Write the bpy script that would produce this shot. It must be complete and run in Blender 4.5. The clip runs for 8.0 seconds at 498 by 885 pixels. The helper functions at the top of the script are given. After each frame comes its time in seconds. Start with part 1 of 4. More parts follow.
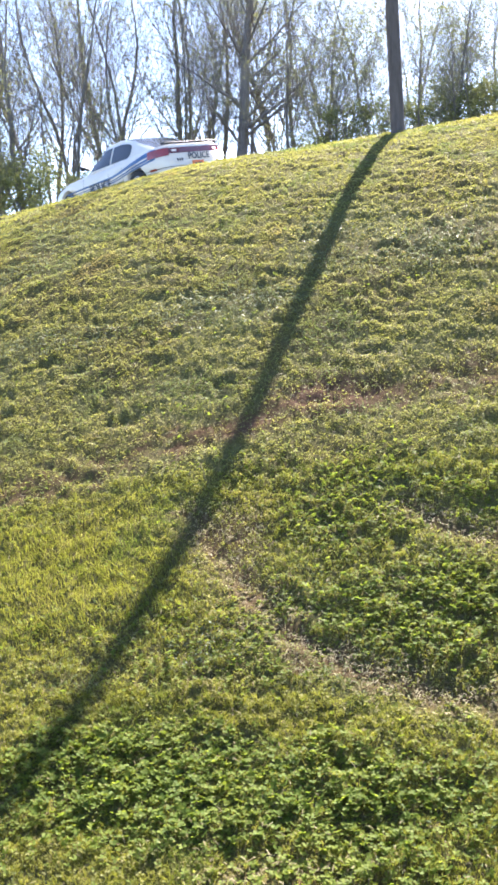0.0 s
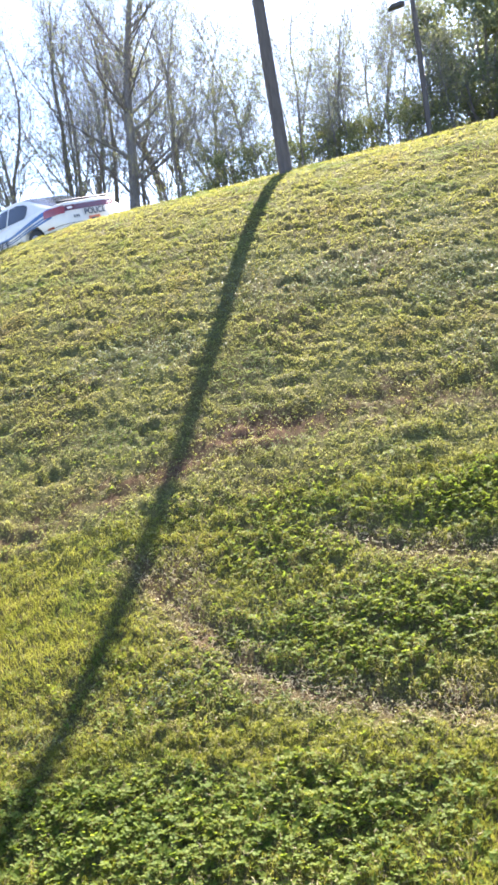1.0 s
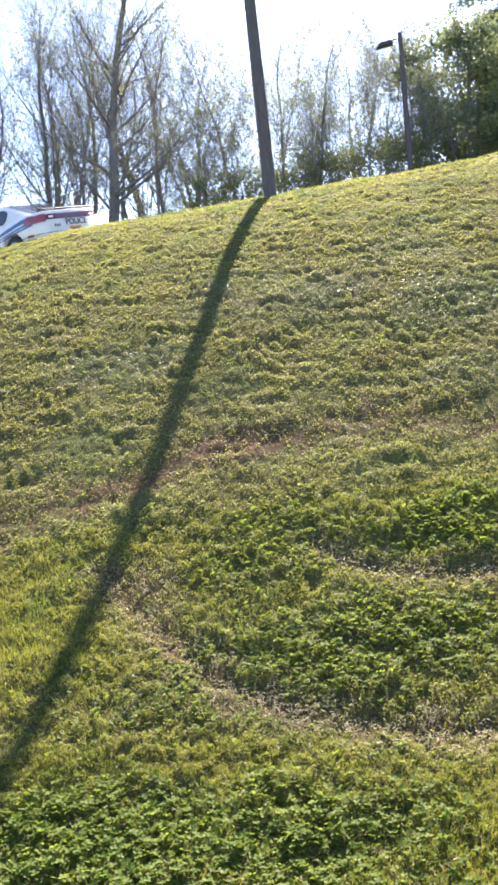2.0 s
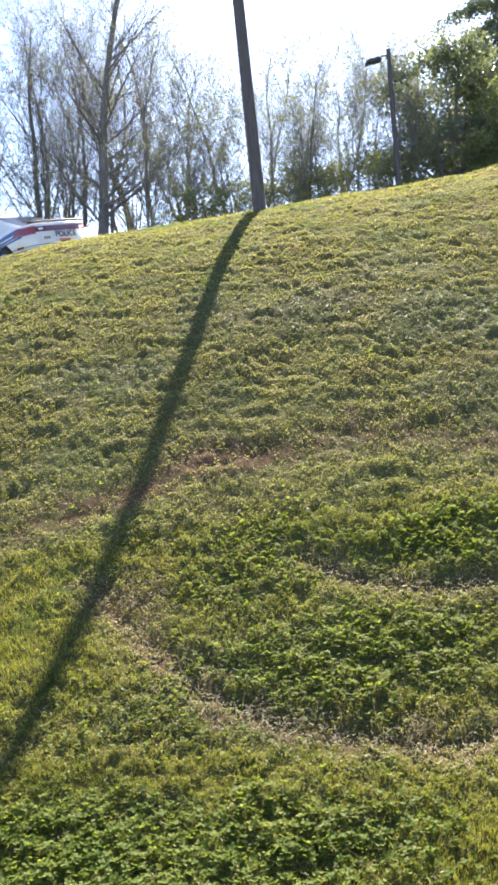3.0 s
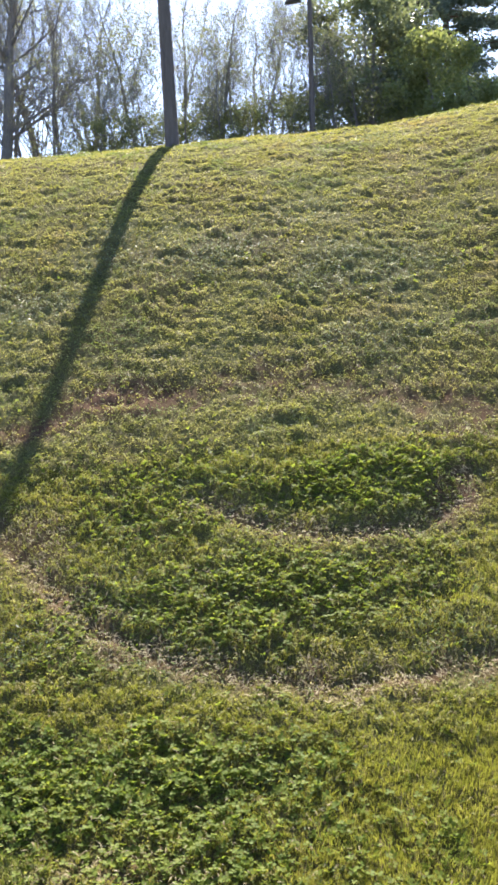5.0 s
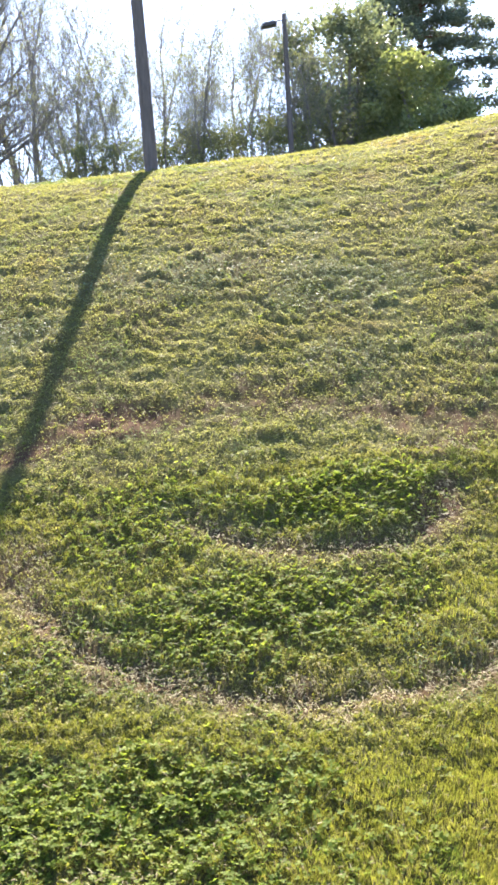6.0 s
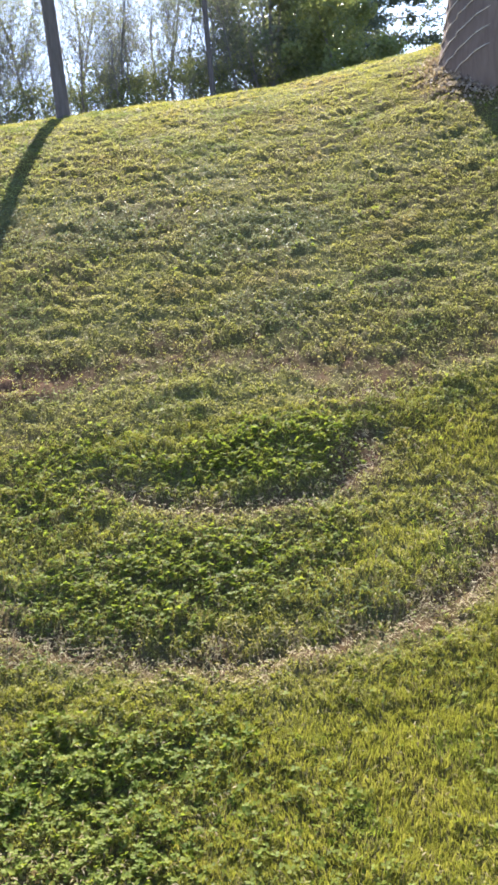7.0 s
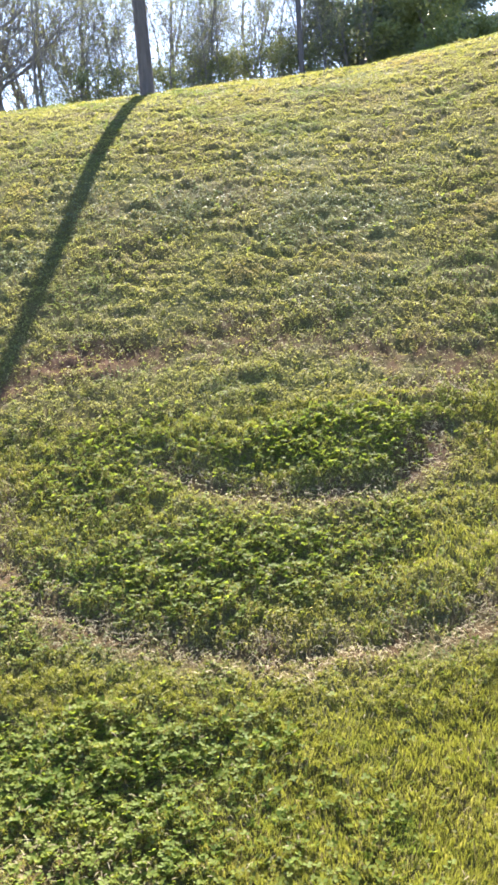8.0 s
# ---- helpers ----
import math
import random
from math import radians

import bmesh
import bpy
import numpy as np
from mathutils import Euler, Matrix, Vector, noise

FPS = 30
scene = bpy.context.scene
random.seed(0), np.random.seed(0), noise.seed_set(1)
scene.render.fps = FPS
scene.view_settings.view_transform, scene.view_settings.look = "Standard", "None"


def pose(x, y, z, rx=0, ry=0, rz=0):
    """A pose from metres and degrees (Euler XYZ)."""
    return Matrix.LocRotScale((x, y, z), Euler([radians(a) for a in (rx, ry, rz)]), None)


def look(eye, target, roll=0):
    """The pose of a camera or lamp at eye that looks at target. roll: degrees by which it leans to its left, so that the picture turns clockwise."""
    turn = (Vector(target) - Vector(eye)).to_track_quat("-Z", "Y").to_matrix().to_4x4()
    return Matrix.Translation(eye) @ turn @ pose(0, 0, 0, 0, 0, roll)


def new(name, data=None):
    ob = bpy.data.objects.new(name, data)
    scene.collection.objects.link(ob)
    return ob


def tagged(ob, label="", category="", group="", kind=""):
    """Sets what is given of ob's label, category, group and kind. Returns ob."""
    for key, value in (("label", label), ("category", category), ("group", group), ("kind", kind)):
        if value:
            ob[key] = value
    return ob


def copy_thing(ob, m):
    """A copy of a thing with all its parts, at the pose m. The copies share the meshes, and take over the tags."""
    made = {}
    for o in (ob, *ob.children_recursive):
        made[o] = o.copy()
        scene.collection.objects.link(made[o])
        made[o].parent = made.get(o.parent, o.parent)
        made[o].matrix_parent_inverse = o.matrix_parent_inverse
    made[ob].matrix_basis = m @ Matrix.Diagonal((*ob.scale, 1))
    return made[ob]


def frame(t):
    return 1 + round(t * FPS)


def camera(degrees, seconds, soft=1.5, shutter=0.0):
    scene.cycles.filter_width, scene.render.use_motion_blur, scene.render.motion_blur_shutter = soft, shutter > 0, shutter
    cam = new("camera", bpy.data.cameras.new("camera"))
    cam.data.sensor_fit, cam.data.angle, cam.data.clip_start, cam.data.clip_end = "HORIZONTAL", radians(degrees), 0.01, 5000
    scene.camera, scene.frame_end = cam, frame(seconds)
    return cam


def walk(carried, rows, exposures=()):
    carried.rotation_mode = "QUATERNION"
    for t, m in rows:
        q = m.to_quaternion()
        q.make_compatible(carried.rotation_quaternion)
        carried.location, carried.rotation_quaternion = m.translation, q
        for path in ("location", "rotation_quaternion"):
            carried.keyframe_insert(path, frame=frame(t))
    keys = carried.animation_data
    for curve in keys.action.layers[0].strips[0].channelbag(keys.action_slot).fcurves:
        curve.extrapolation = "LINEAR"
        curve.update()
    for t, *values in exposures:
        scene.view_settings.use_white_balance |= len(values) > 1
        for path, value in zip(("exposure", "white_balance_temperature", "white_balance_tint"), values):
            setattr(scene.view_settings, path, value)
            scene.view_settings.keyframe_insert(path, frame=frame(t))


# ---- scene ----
cam = camera(31.0, 8.0, 3.1)
PATH = [
    (0, (0.359, 0.283, 0.065), (-0.038, 2.217, -0.254), -4.4),
    (0.2, (0.299, 0.239, 0.078), (-0.048, 2.177, -0.275), -3.4),
    (0.3, (0.257, 0.249, 0.070), (-0.040, 2.190, -0.310), -3.3),
    (0.5, (0.245, 0.154, 0.116), (0.144, 2.100, -0.331), -3.2),
    (0.7, (0.211, 0.143, 0.077), (0.119, 2.105, -0.298), -4.6),
    (0.8, (0.141, 0.174, 0.068), (0.081, 2.140, -0.298), -5.5),
    (0.9, (0.253, 0.054, 0.110), (0.143, 2.021, -0.236), -8.9),
    (1, (0.287, 0.028, 0.115), (0.077, 2.000, -0.140), -10.0),
    (1.2, (0.153, 0.106, 0.025), (-0.015, 2.083, -0.227), -8.1),
    (2.3, (0.079, 0.115, -0.018), (-0.035, 2.102, -0.214), -6.3),
    (2.5, (0.101, 0.128, -0.021), (-0.001, 2.113, -0.241), -6.4),
    (2.8, (0.081, 0.098, -0.008), (0.002, 2.088, -0.192), -5.9),
    (3, (0.075, 0.066, 0.006), (-0.012, 2.056, -0.177), -6.1),
    (3.3, (0.064, 0.071, -0.003), (0.049, 2.063, -0.180), -6.4),
    (3.5, (0.043, 0.025, 0.023), (0.034, 2.016, -0.166), -5.5),
    (3.8, (-0.001, 0.087, 0.001), (-0.050, 2.074, -0.220), -4.1),
    (4, (0.023, 0.100, -0.013), (-0.007, 2.085, -0.255), -4.1),
    (4.3, (0.008, 0.040, 0.006), (-0.035, 2.030, -0.184), -4.4),
    (4.5, (-0.081, 0.200, -0.063), (-0.115, 2.179, -0.353), -3.4),
    (4.7, (0.013, 0.084, 0.010), (0.121, 2.055, -0.313), -2.4),
    (5.8, (0.020, 0.113, -0.025), (0.168, 2.080, -0.353), -3.4),
    (6, (0.075, 0.058, -0.003), (0.227, 2.032, -0.284), -4.4),
    (6.2, (-0.005, 0.127, -0.032), (0.040, 2.120, -0.195), -4.9),
    (6.3, (0.067, 0.124, -0.043), (0.124, 2.116, -0.218), -6.9),
    (6.4, (0.090, 0.194, -0.062), (0.181, 2.183, -0.247), -6.5),
    (6.5, (0.036, 0.240, -0.147), (0.263, 2.215, -0.359), -4.7),
    (6.6, (0.077, 0.201, -0.063), (0.386, 2.151, -0.381), -4.0),
    (6.7, (0.253, 0.097, 0.053), (0.548, 2.037, -0.335), -4.7),
    (6.8, (0.207, 0.178, 0.005), (0.509, 2.112, -0.404), -4.2),
    (6.9, (0.302, 0.178, 0.015), (0.589, 2.111, -0.411), -5.8),
    (7, (0.346, 0.230, 0.004), (0.614, 2.170, -0.398), -6.1),
    (7.2, (0.429, 0.252, 0.040), (0.670, 2.194, -0.374), -6.5),
    (7.5, (0.528, 0.345, 0.012), (0.731, 2.300, -0.359), -5.9),
    (7.8, (0.527, 0.417, -0.012), (0.664, 2.367, -0.437), -5.1),
    (8, (0.516, 0.459, -0.047), (0.610, 2.412, -0.466), -4.6),
]
walk(cam, [(t, look(eye, target, roll)) for t, eye, target, roll in PATH],
     [(t, stops + 0.07, 6480, 18) for t, stops in ((0, 3.03), (0.5, 2.94), (1.0, 3.12), (2.5, 2.69), (3.5, 2.6), (4.5, 2.43), (6.0, 3.1), (6.4, 2.74), (6.6, 2.48), (7.0, 2.76), (7.5, 3.06), (8.0, 3.0))])

# ---- world, sun ----
SUN_ELEVATION, SUN_AZIMUTH = 40.0, 9.5          # degrees; azimuth to the right of +y
world = bpy.data.worlds.new("sky")
scene.world = world
world.use_nodes = True
sky = world.node_tree.nodes.new("ShaderNodeTexSky")
sky.sky_type = "NISHITA"
sky.sun_disc = False
sky.sun_elevation = radians(SUN_ELEVATION)
sky.sun_rotation = radians(SUN_AZIMUTH)
sky.dust_density = 0.3
sky.air_density = 0.75
sky.ozone_density = 2.0
back = world.node_tree.nodes["Background"]
back.inputs["Strength"].default_value = 0.074
world.node_tree.links.new(sky.outputs["Color"], back.inputs["Color"])
sun_way = Vector((math.sin(radians(SUN_AZIMUTH)) * math.cos(radians(SUN_ELEVATION)),
                  math.cos(radians(SUN_AZIMUTH)) * math.cos(radians(SUN_ELEVATION)), math.sin(radians(SUN_ELEVATION))))
sun_data = bpy.data.lights.new("sun", "SUN")
sun_data.energy, sun_data.angle, sun_data.color = 4.2, radians(0.65), (1.0, 0.93, 0.81)
new("sun", sun_data).matrix_world = look(sun_way * 60, (0, 0, 0))

# ---- materials ----
def material(name):
    m = bpy.data.materials.new(name)
    m.use_nodes = True
    nt = m.node_tree
    return m, nt, nt.nodes["Principled BSDF"]


def node(nt, kind, **values):
    n = nt.nodes.new(kind)
    for k, v in values.items():
        n.inputs[k].default_value = v
    return n


def ramp(nt, fac, stops):
    r = nt.nodes.new("ShaderNodeValToRGB")
    e = r.color_ramp.elements
    while len(e) < len(stops):
        e.new(0.5)
    for item, (p, c) in zip(e, stops):
        item.position, item.color = p, (*c, 1)
    nt.links.new(fac, r.inputs["Fac"])
    return r.outputs["Color"]


def noise_fac(nt, scale, detail=4.0, rough=0.55, source="Object"):
    tc = nt.nodes.new("ShaderNodeTexCoord")
    n = node(nt, "ShaderNodeTexNoise", Scale=scale, Detail=detail, Roughness=rough)
    nt.links.new(tc.outputs[source], n.inputs["Vector"])
    return n.outputs["Fac"]


def mix(nt, fac, a, b, blend="MIX"):
    m = nt.nodes.new("ShaderNodeMix")
    m.data_type, m.blend_type = "RGBA", blend
    for value, slot in ((fac, 0), (a, 6), (b, 7)):
        if isinstance(value, (float, int)):
            m.inputs[slot].default_value = value
        elif isinstance(value, tuple):
            m.inputs[slot].default_value = (*value, 1)
        else:
            nt.links.new(value, m.inputs[slot])
    return m.outputs[2]


def bump(nt, bsdf, fac, strength, distance):
    b = node(nt, "ShaderNodeBump", Strength=strength, Distance=distance)
    nt.links.new(fac, b.inputs["Height"])
    nt.links.new(b.outputs["Normal"], bsdf.inputs["Normal"])


def leaf_material(name, stops, patch_a, patch_b, patch_scale, through_light=0.45, gloss=0.45, patch_mix=0.5, shine=0.25, third=None):
    """Thin leaves: colour varies from leaf to leaf and from patch to patch, and light shines through."""
    m, nt, bsdf = material(name)
    geo = nt.nodes.new("ShaderNodeNewGeometry")
    each = ramp(nt, geo.outputs["Random Per Island"], stops)
    stops_wide = [(0.38, patch_a), (0.62, patch_b)] if third is None else [(0.36, patch_a), (0.46, patch_b), (0.56, patch_b), (0.68, third)]
    patch = ramp(nt, noise_fac(nt, patch_scale, 5.0), stops_wide)
    colour = mix(nt, patch_mix, each, patch)
    nt.links.new(colour, bsdf.inputs["Base Color"])
    bsdf.inputs["Roughness"].default_value = gloss
    bsdf.inputs["Specular IOR Level"].default_value = shine
    tr = nt.nodes.new("ShaderNodeBsdfTranslucent")
    warm = mix(nt, 1.0, colour, (1.26, 1.20, 0.70), "MULTIPLY")
    nt.links.new(warm, tr.inputs["Color"])
    ms = nt.nodes.new("ShaderNodeMixShader")
    ms.inputs[0].default_value = through_light
    nt.links.new(bsdf.outputs[0], ms.inputs[1])
    nt.links.new(tr.outputs[0], ms.inputs[2])
    nt.links.new(ms.outputs[0], nt.nodes["Material Output"].inputs["Surface"])
    return m


def plain(name, colour, rough=0.5, metal=0.0, spread=0.12, scale=8.0, bumps=0.0, coat=0.0):
    m, nt, bsdf = material(name)
    dark = tuple(c * (1 - spread) for c in colour)
    light = tuple(min(1, c * (1 + spread)) for c in colour)
    f = noise_fac(nt, scale)
    nt.links.new(ramp(nt, f, [(0.35, dark), (0.65, light)]), bsdf.inputs["Base Color"])
    bsdf.inputs["Roughness"].default_value = rough
    bsdf.inputs["Metallic"].default_value = metal
    bsdf.inputs["Coat Weight"].default_value = coat
    if bumps:
        bump(nt, bsdf, noise_fac(nt, scale * 6), bumps, 0.01)
    return m


def bark_material(name, dark, light, scale=3.0, strength=0.6):
    m, nt, bsdf = material(name)
    tc = nt.nodes.new("ShaderNodeTexCoord")
    mp = node(nt, "ShaderNodeMapping", Scale=(scale * 5, scale * 5, scale))
    nt.links.new(tc.outputs["Object"], mp.inputs["Vector"])
    n = node(nt, "ShaderNodeTexNoise", Scale=1.6, Detail=6.0, Roughness=0.65)
    nt.links.new(mp.outputs[0], n.inputs["Vector"])
    big = noise_fac(nt, 0.9, 3.0)
    colour = mix(nt, big, ramp(nt, n.outputs["Fac"], [(0.35, dark), (0.68, light)]), tuple(0.7 * c for c in light))
    nt.links.new(colour, bsdf.inputs["Base Color"])
    bsdf.inputs["Roughness"].default_value = 0.95
    bsdf.inputs["Specular IOR Level"].default_value = 0.15
    bump(nt, bsdf, n.outputs["Fac"], strength, 0.03)
    return m


def ground_material():
    m, nt, bsdf = material("soil_and_turf")
    fine = noise_fac(nt, 30.0, 8.0, 0.7)
    wide = noise_fac(nt, 0.7, 5.0)
    soil = ramp(nt, fine, [(0.3, (0.035, 0.021, 0.012)), (0.7, (0.10, 0.06, 0.033))])
    turf = ramp(nt, fine, [(0.3, (0.045, 0.048, 0.018)), (0.7, (0.13, 0.13, 0.052))])
    colour = mix(nt, ramp(nt, wide, [(0.4, (0.6,) * 3), (0.6, (0.95,) * 3)]), soil, turf)
    red = ramp(nt, fine, [(0.3, (0.04, 0.023, 0.015)), (0.7, (0.12, 0.067, 0.042))])
    for name, ground in (("bare", soil), ("red", red)):
        mask = nt.nodes.new("ShaderNodeAttribute")
        mask.attribute_name = name
        colour = mix(nt, mask.outputs["Fac"], colour, ground)
    nt.links.new(colour, bsdf.inputs["Base Color"])
    bsdf.inputs["Roughness"].default_value = 1.0
    bsdf.inputs["Specular IOR Level"].default_value = 0.04
    bump(nt, bsdf, noise_fac(nt, 60.0, 6.0, 0.7), 0.8, 0.02)
    return m


GROUND_MAT = ground_material()
GRASS_MAT = leaf_material("grass_blade", [(0.0, (0.055, 0.078, 0.014)), (0.45, (0.118, 0.138, 0.026)), (0.85, (0.178, 0.186, 0.045)), (1.0, (0.31, 0.28, 0.14))],
                          (0.062, 0.105, 0.024), (0.152, 0.166, 0.036), 1.6, 0.5, 0.55, 0.6, 0.15, (0.168, 0.17, 0.05))
WEED_MAT = leaf_material("weed_leaf", [(0.0, (0.085, 0.10, 0.04)), (0.5, (0.165, 0.185, 0.07)), (0.85, (0.235, 0.245, 0.10)), (1.0, (0.40, 0.37, 0.24))],
                         (0.085, 0.135, 0.06), (0.205, 0.215, 0.07), 0.9, 0.5, 0.6, 0.68, 0.12, (0.215, 0.17, 0.085))
CREEPER_MAT = leaf_material("creeper_leaf", [(0.0, (0.06, 0.085, 0.055)), (0.6, (0.12, 0.155, 0.10)), (1.0, (0.24, 0.27, 0.19))],
                            (0.085, 0.125, 0.08), (0.14, 0.17, 0.115), 3.0, 0.4, 0.5, 0.5, 0.2)
CLOVER_MAT = leaf_material("clover_leaf", [(0.0, (0.07, 0.115, 0.022)), (0.7, (0.135, 0.185, 0.034)), (1.0, (0.215, 0.26, 0.055))],
                           (0.085, 0.14, 0.028), (0.16, 0.20, 0.036), 2.0, 0.55, 0.6, 0.4, 0.1)
STRAW_MAT = leaf_material("dry_straw", [(0.0, (0.06, 0.046, 0.02)), (0.6, (0.16, 0.13, 0.06)), (1.0, (0.38, 0.35, 0.20))],
                          (0.08, 0.066, 0.03), (0.25, 0.21, 0.105), 5.0, 0.25, 0.7)
BUD_MAT = leaf_material("young_leaf", [(0.0, (0.14, 0.175, 0.10)), (1.0, (0.27, 0.30, 0.18))], (0.17, 0.20, 0.125), (0.24, 0.25, 0.17), 0.5, 0.4, 0.7, 0.5, 0.05)
BUSH_MAT = leaf_material("shrub_leaf", [(0.0, (0.11, 0.14, 0.07)), (1.0, (0.25, 0.28, 0.15))], (0.15, 0.18, 0.095), (0.23, 0.245, 0.155), 0.6, 0.48, 0.7, 0.5, 0.08)
PALE_BUSH_MAT = leaf_material("pale_shrub_leaf", [(0.0, (0.11, 0.15, 0.06)), (1.0, (0.22, 0.25, 0.11))], (0.12, 0.16, 0.065), (0.19, 0.21, 0.10), 0.6, 0.5)
EVERGREEN_MAT = leaf_material("evergreen_leaf", [(0.0, (0.075, 0.105, 0.065)), (1.0, (0.16, 0.19, 0.125))], (0.095, 0.125, 0.08), (0.15, 0.17, 0.11), 0.5, 0.42)
NEEDLE_MAT = leaf_material("pine_needle", [(0.0, (0.055, 0.085, 0.07)), (1.0, (0.12, 0.15, 0.12))], (0.065, 0.095, 0.075), (0.105, 0.13, 0.105), 0.6, 0.42)
BARK_MAT = bark_material("grey_bark", (0.09, 0.084, 0.08), (0.235, 0.22, 0.21))
OLD_BARK_MAT = bark_material("smooth_brown_bark", (0.105, 0.075, 0.062), (0.20, 0.15, 0.125), 1.2, 0.35)
DARK_BARK_MAT = bark_material("red_brown_bark", (0.05, 0.028, 0.02), (0.15, 0.085, 0.06), 2.0, 1.0)
POLE_MAT = bark_material("weathered_pole_wood", (0.062, 0.055, 0.053), (0.135, 0.122, 0.116), 1.5, 0.3)


# ---- ground ----
def smooth(a, b, v):
    s = np.clip((v - a) / (b - a), 0, 1)
    return s * s * (3 - 2 * s)


def wave(x, y, scale, seed):
    """Cheap smooth noise in -1..1 from a few turned sines."""
    r = np.random.RandomState(seed)
    total = 0
    for k in range(11):
        a, f, p = r.uniform(0, 6.283), scale * r.uniform(0.5, 1.8), r.uniform(0, 6.283)
        total = total + np.sin((x * np.cos(a) + y * np.sin(a)) * f + p)
    return total / 4.3


def mottle(x, y, scale, seed):
    """Uneven lattice noise in -1..1, with cells of 1 / scale metres."""
    u, v = np.asarray(x) * scale + 91.7 * seed, np.asarray(y) * scale + 37.3 * seed
    i, j = np.floor(u), np.floor(v)
    a, b = u - i, v - j
    a, b = a * a * (3 - 2 * a), b * b * (3 - 2 * b)

    def corner(p, q):
        h = np.sin(p * 12.9898 + q * 78.233 + seed) * 43758.5453
        return 2 * (h - np.floor(h)) - 1
    return (corner(i, j) * (1 - a) + corner(i + 1, j) * a) * (1 - b) + (corner(i, j + 1) * (1 - a) + corner(i + 1, j + 1) * a) * b


def land(x, y):
    """The bank's broad form: a swale, the slope, the crest and the level ground behind."""
    y0, z0, y1, z1, m0, m1 = 4.5, -3.12, 19.5, 3.12, 0.15, 0.15
    s = np.clip((y - y0) / (y1 - y0), 0, 1)
    span = y1 - y0
    z = (1 - 3 * s**2 + 2 * s**3) * z0 + (s - 2 * s**2 + s**3) * m0 * span + (3 * s**2 - 2 * s**3) * z1 + (s**3 - s**2) * m1 * span
    low = y0 - y
    z = np.where(y < y0, z0 - 0.15 * low + 0.154 * np.clip(low, 0, 4.5) ** 2 * 0.92 - 0.0095 * np.clip(low, 0, 4.5) ** 3, z)
    z = np.where(y < 0, -1.79, z)
    top = np.clip(y - y1, 0, 3.0)
    z = z + np.where(y > y1, m1 * top - m1 / 5.0 * top**2, 0)
    t = np.linspace(0, 1, 9)
    cross = np.zeros_like(z, dtype=float)
    for k in t:
        xs = np.clip(x, -14, 14) * k
        cross = cross + (0.05 + 0.115 * smooth(-3.3, -6.3, xs) + 0.12 * smooth(3.0, 6.0, xs)) / 9
    z = z + cross * np.clip(x, -14, 14) * smooth(4.5, 11.0, y)
    level = 2.40 + 0.085 * (np.clip(x, -25, 25) + 5.3) + 0.03 * (np.clip(y, 0, 45) - 20.8)
    return z + (level - z) * smooth(19.6, 20.9, y)


def rest(x, y):
    return float(land(np.float64(x), np.float64(y)))


# ---- mesh helpers ----
class Build:
    """Collects vertices and faces, then becomes one mesh."""

    def __init__(self):
        self.v, self.f, self.n = [], [], 0

    def add(self, verts, faces):
        self.v.extend(verts)
        self.f.extend([tuple(i + self.n for i in f) for f in faces])
        self.n += len(verts)

    def tube(self, points, radii, sides=6, cap=False):
        rings = len(points)
        verts, faces = [], []
        for k, (p, r) in enumerate(zip(points, radii)):
            d = (points[min(k + 1, rings - 1)] - points[max(k - 1, 0)]).normalized()
            a = d.cross(Vector((0.31, 0.95, 0.07)) if abs(d.y) < 0.9 else Vector((1, 0, 0))).normalized()
            b = d.cross(a)
            for s in range(sides):
                t = 6.28319 * s / sides
                verts.append(p + (a * math.cos(t) + b * math.sin(t)) * r)
        for k in range(rings - 1):
            for s in range(sides):
                i, j = k * sides + s, k * sides + (s + 1) % sides
                faces.append((i, j, j + sides, i + sides))
        if cap:
            faces.append(tuple(range((rings - 1) * sides, rings * sides)))
            faces.append(tuple(reversed(range(sides))))
        self.add(verts, faces)

    def mesh(self, name, mat, smooth_faces=True):
        me = bpy.data.meshes.new(name)
        me.from_pydata([tuple(v) for v in self.v], [], self.f)
        me.materials.append(mat)
        if smooth_faces:
            me.polygons.foreach_set("use_smooth", [True] * len(me.polygons))
        me.update()
        return me


def raw_mesh(name, verts, loops, counts, mat):
    """A mesh from arrays: vertices (n, 3), corner indices, and corners per face."""
    me = bpy.data.meshes.new(name)
    me.vertices.add(len(verts))
    me.vertices.foreach_set("co", np.ascontiguousarray(verts, np.float32).ravel())
    me.loops.add(len(loops))
    me.loops.foreach_set("vertex_index", np.ascontiguousarray(loops, np.int32))
    me.polygons.add(len(counts))
    me.polygons.foreach_set("loop_start", np.r_[0, np.cumsum(counts)[:-1]].astype(np.int32))
    me.polygons.foreach_set("loop_total", counts.astype(np.int32))
    me.update(calc_edges=True)
    me.materials.append(mat)
    return me


def part(name, mesh, parent, label="", m=None):
    ob = new(name, mesh)
    ob.parent = parent
    if m is not None:
        ob.matrix_basis = m
    if label:
        tagged(ob, label)
    return ob


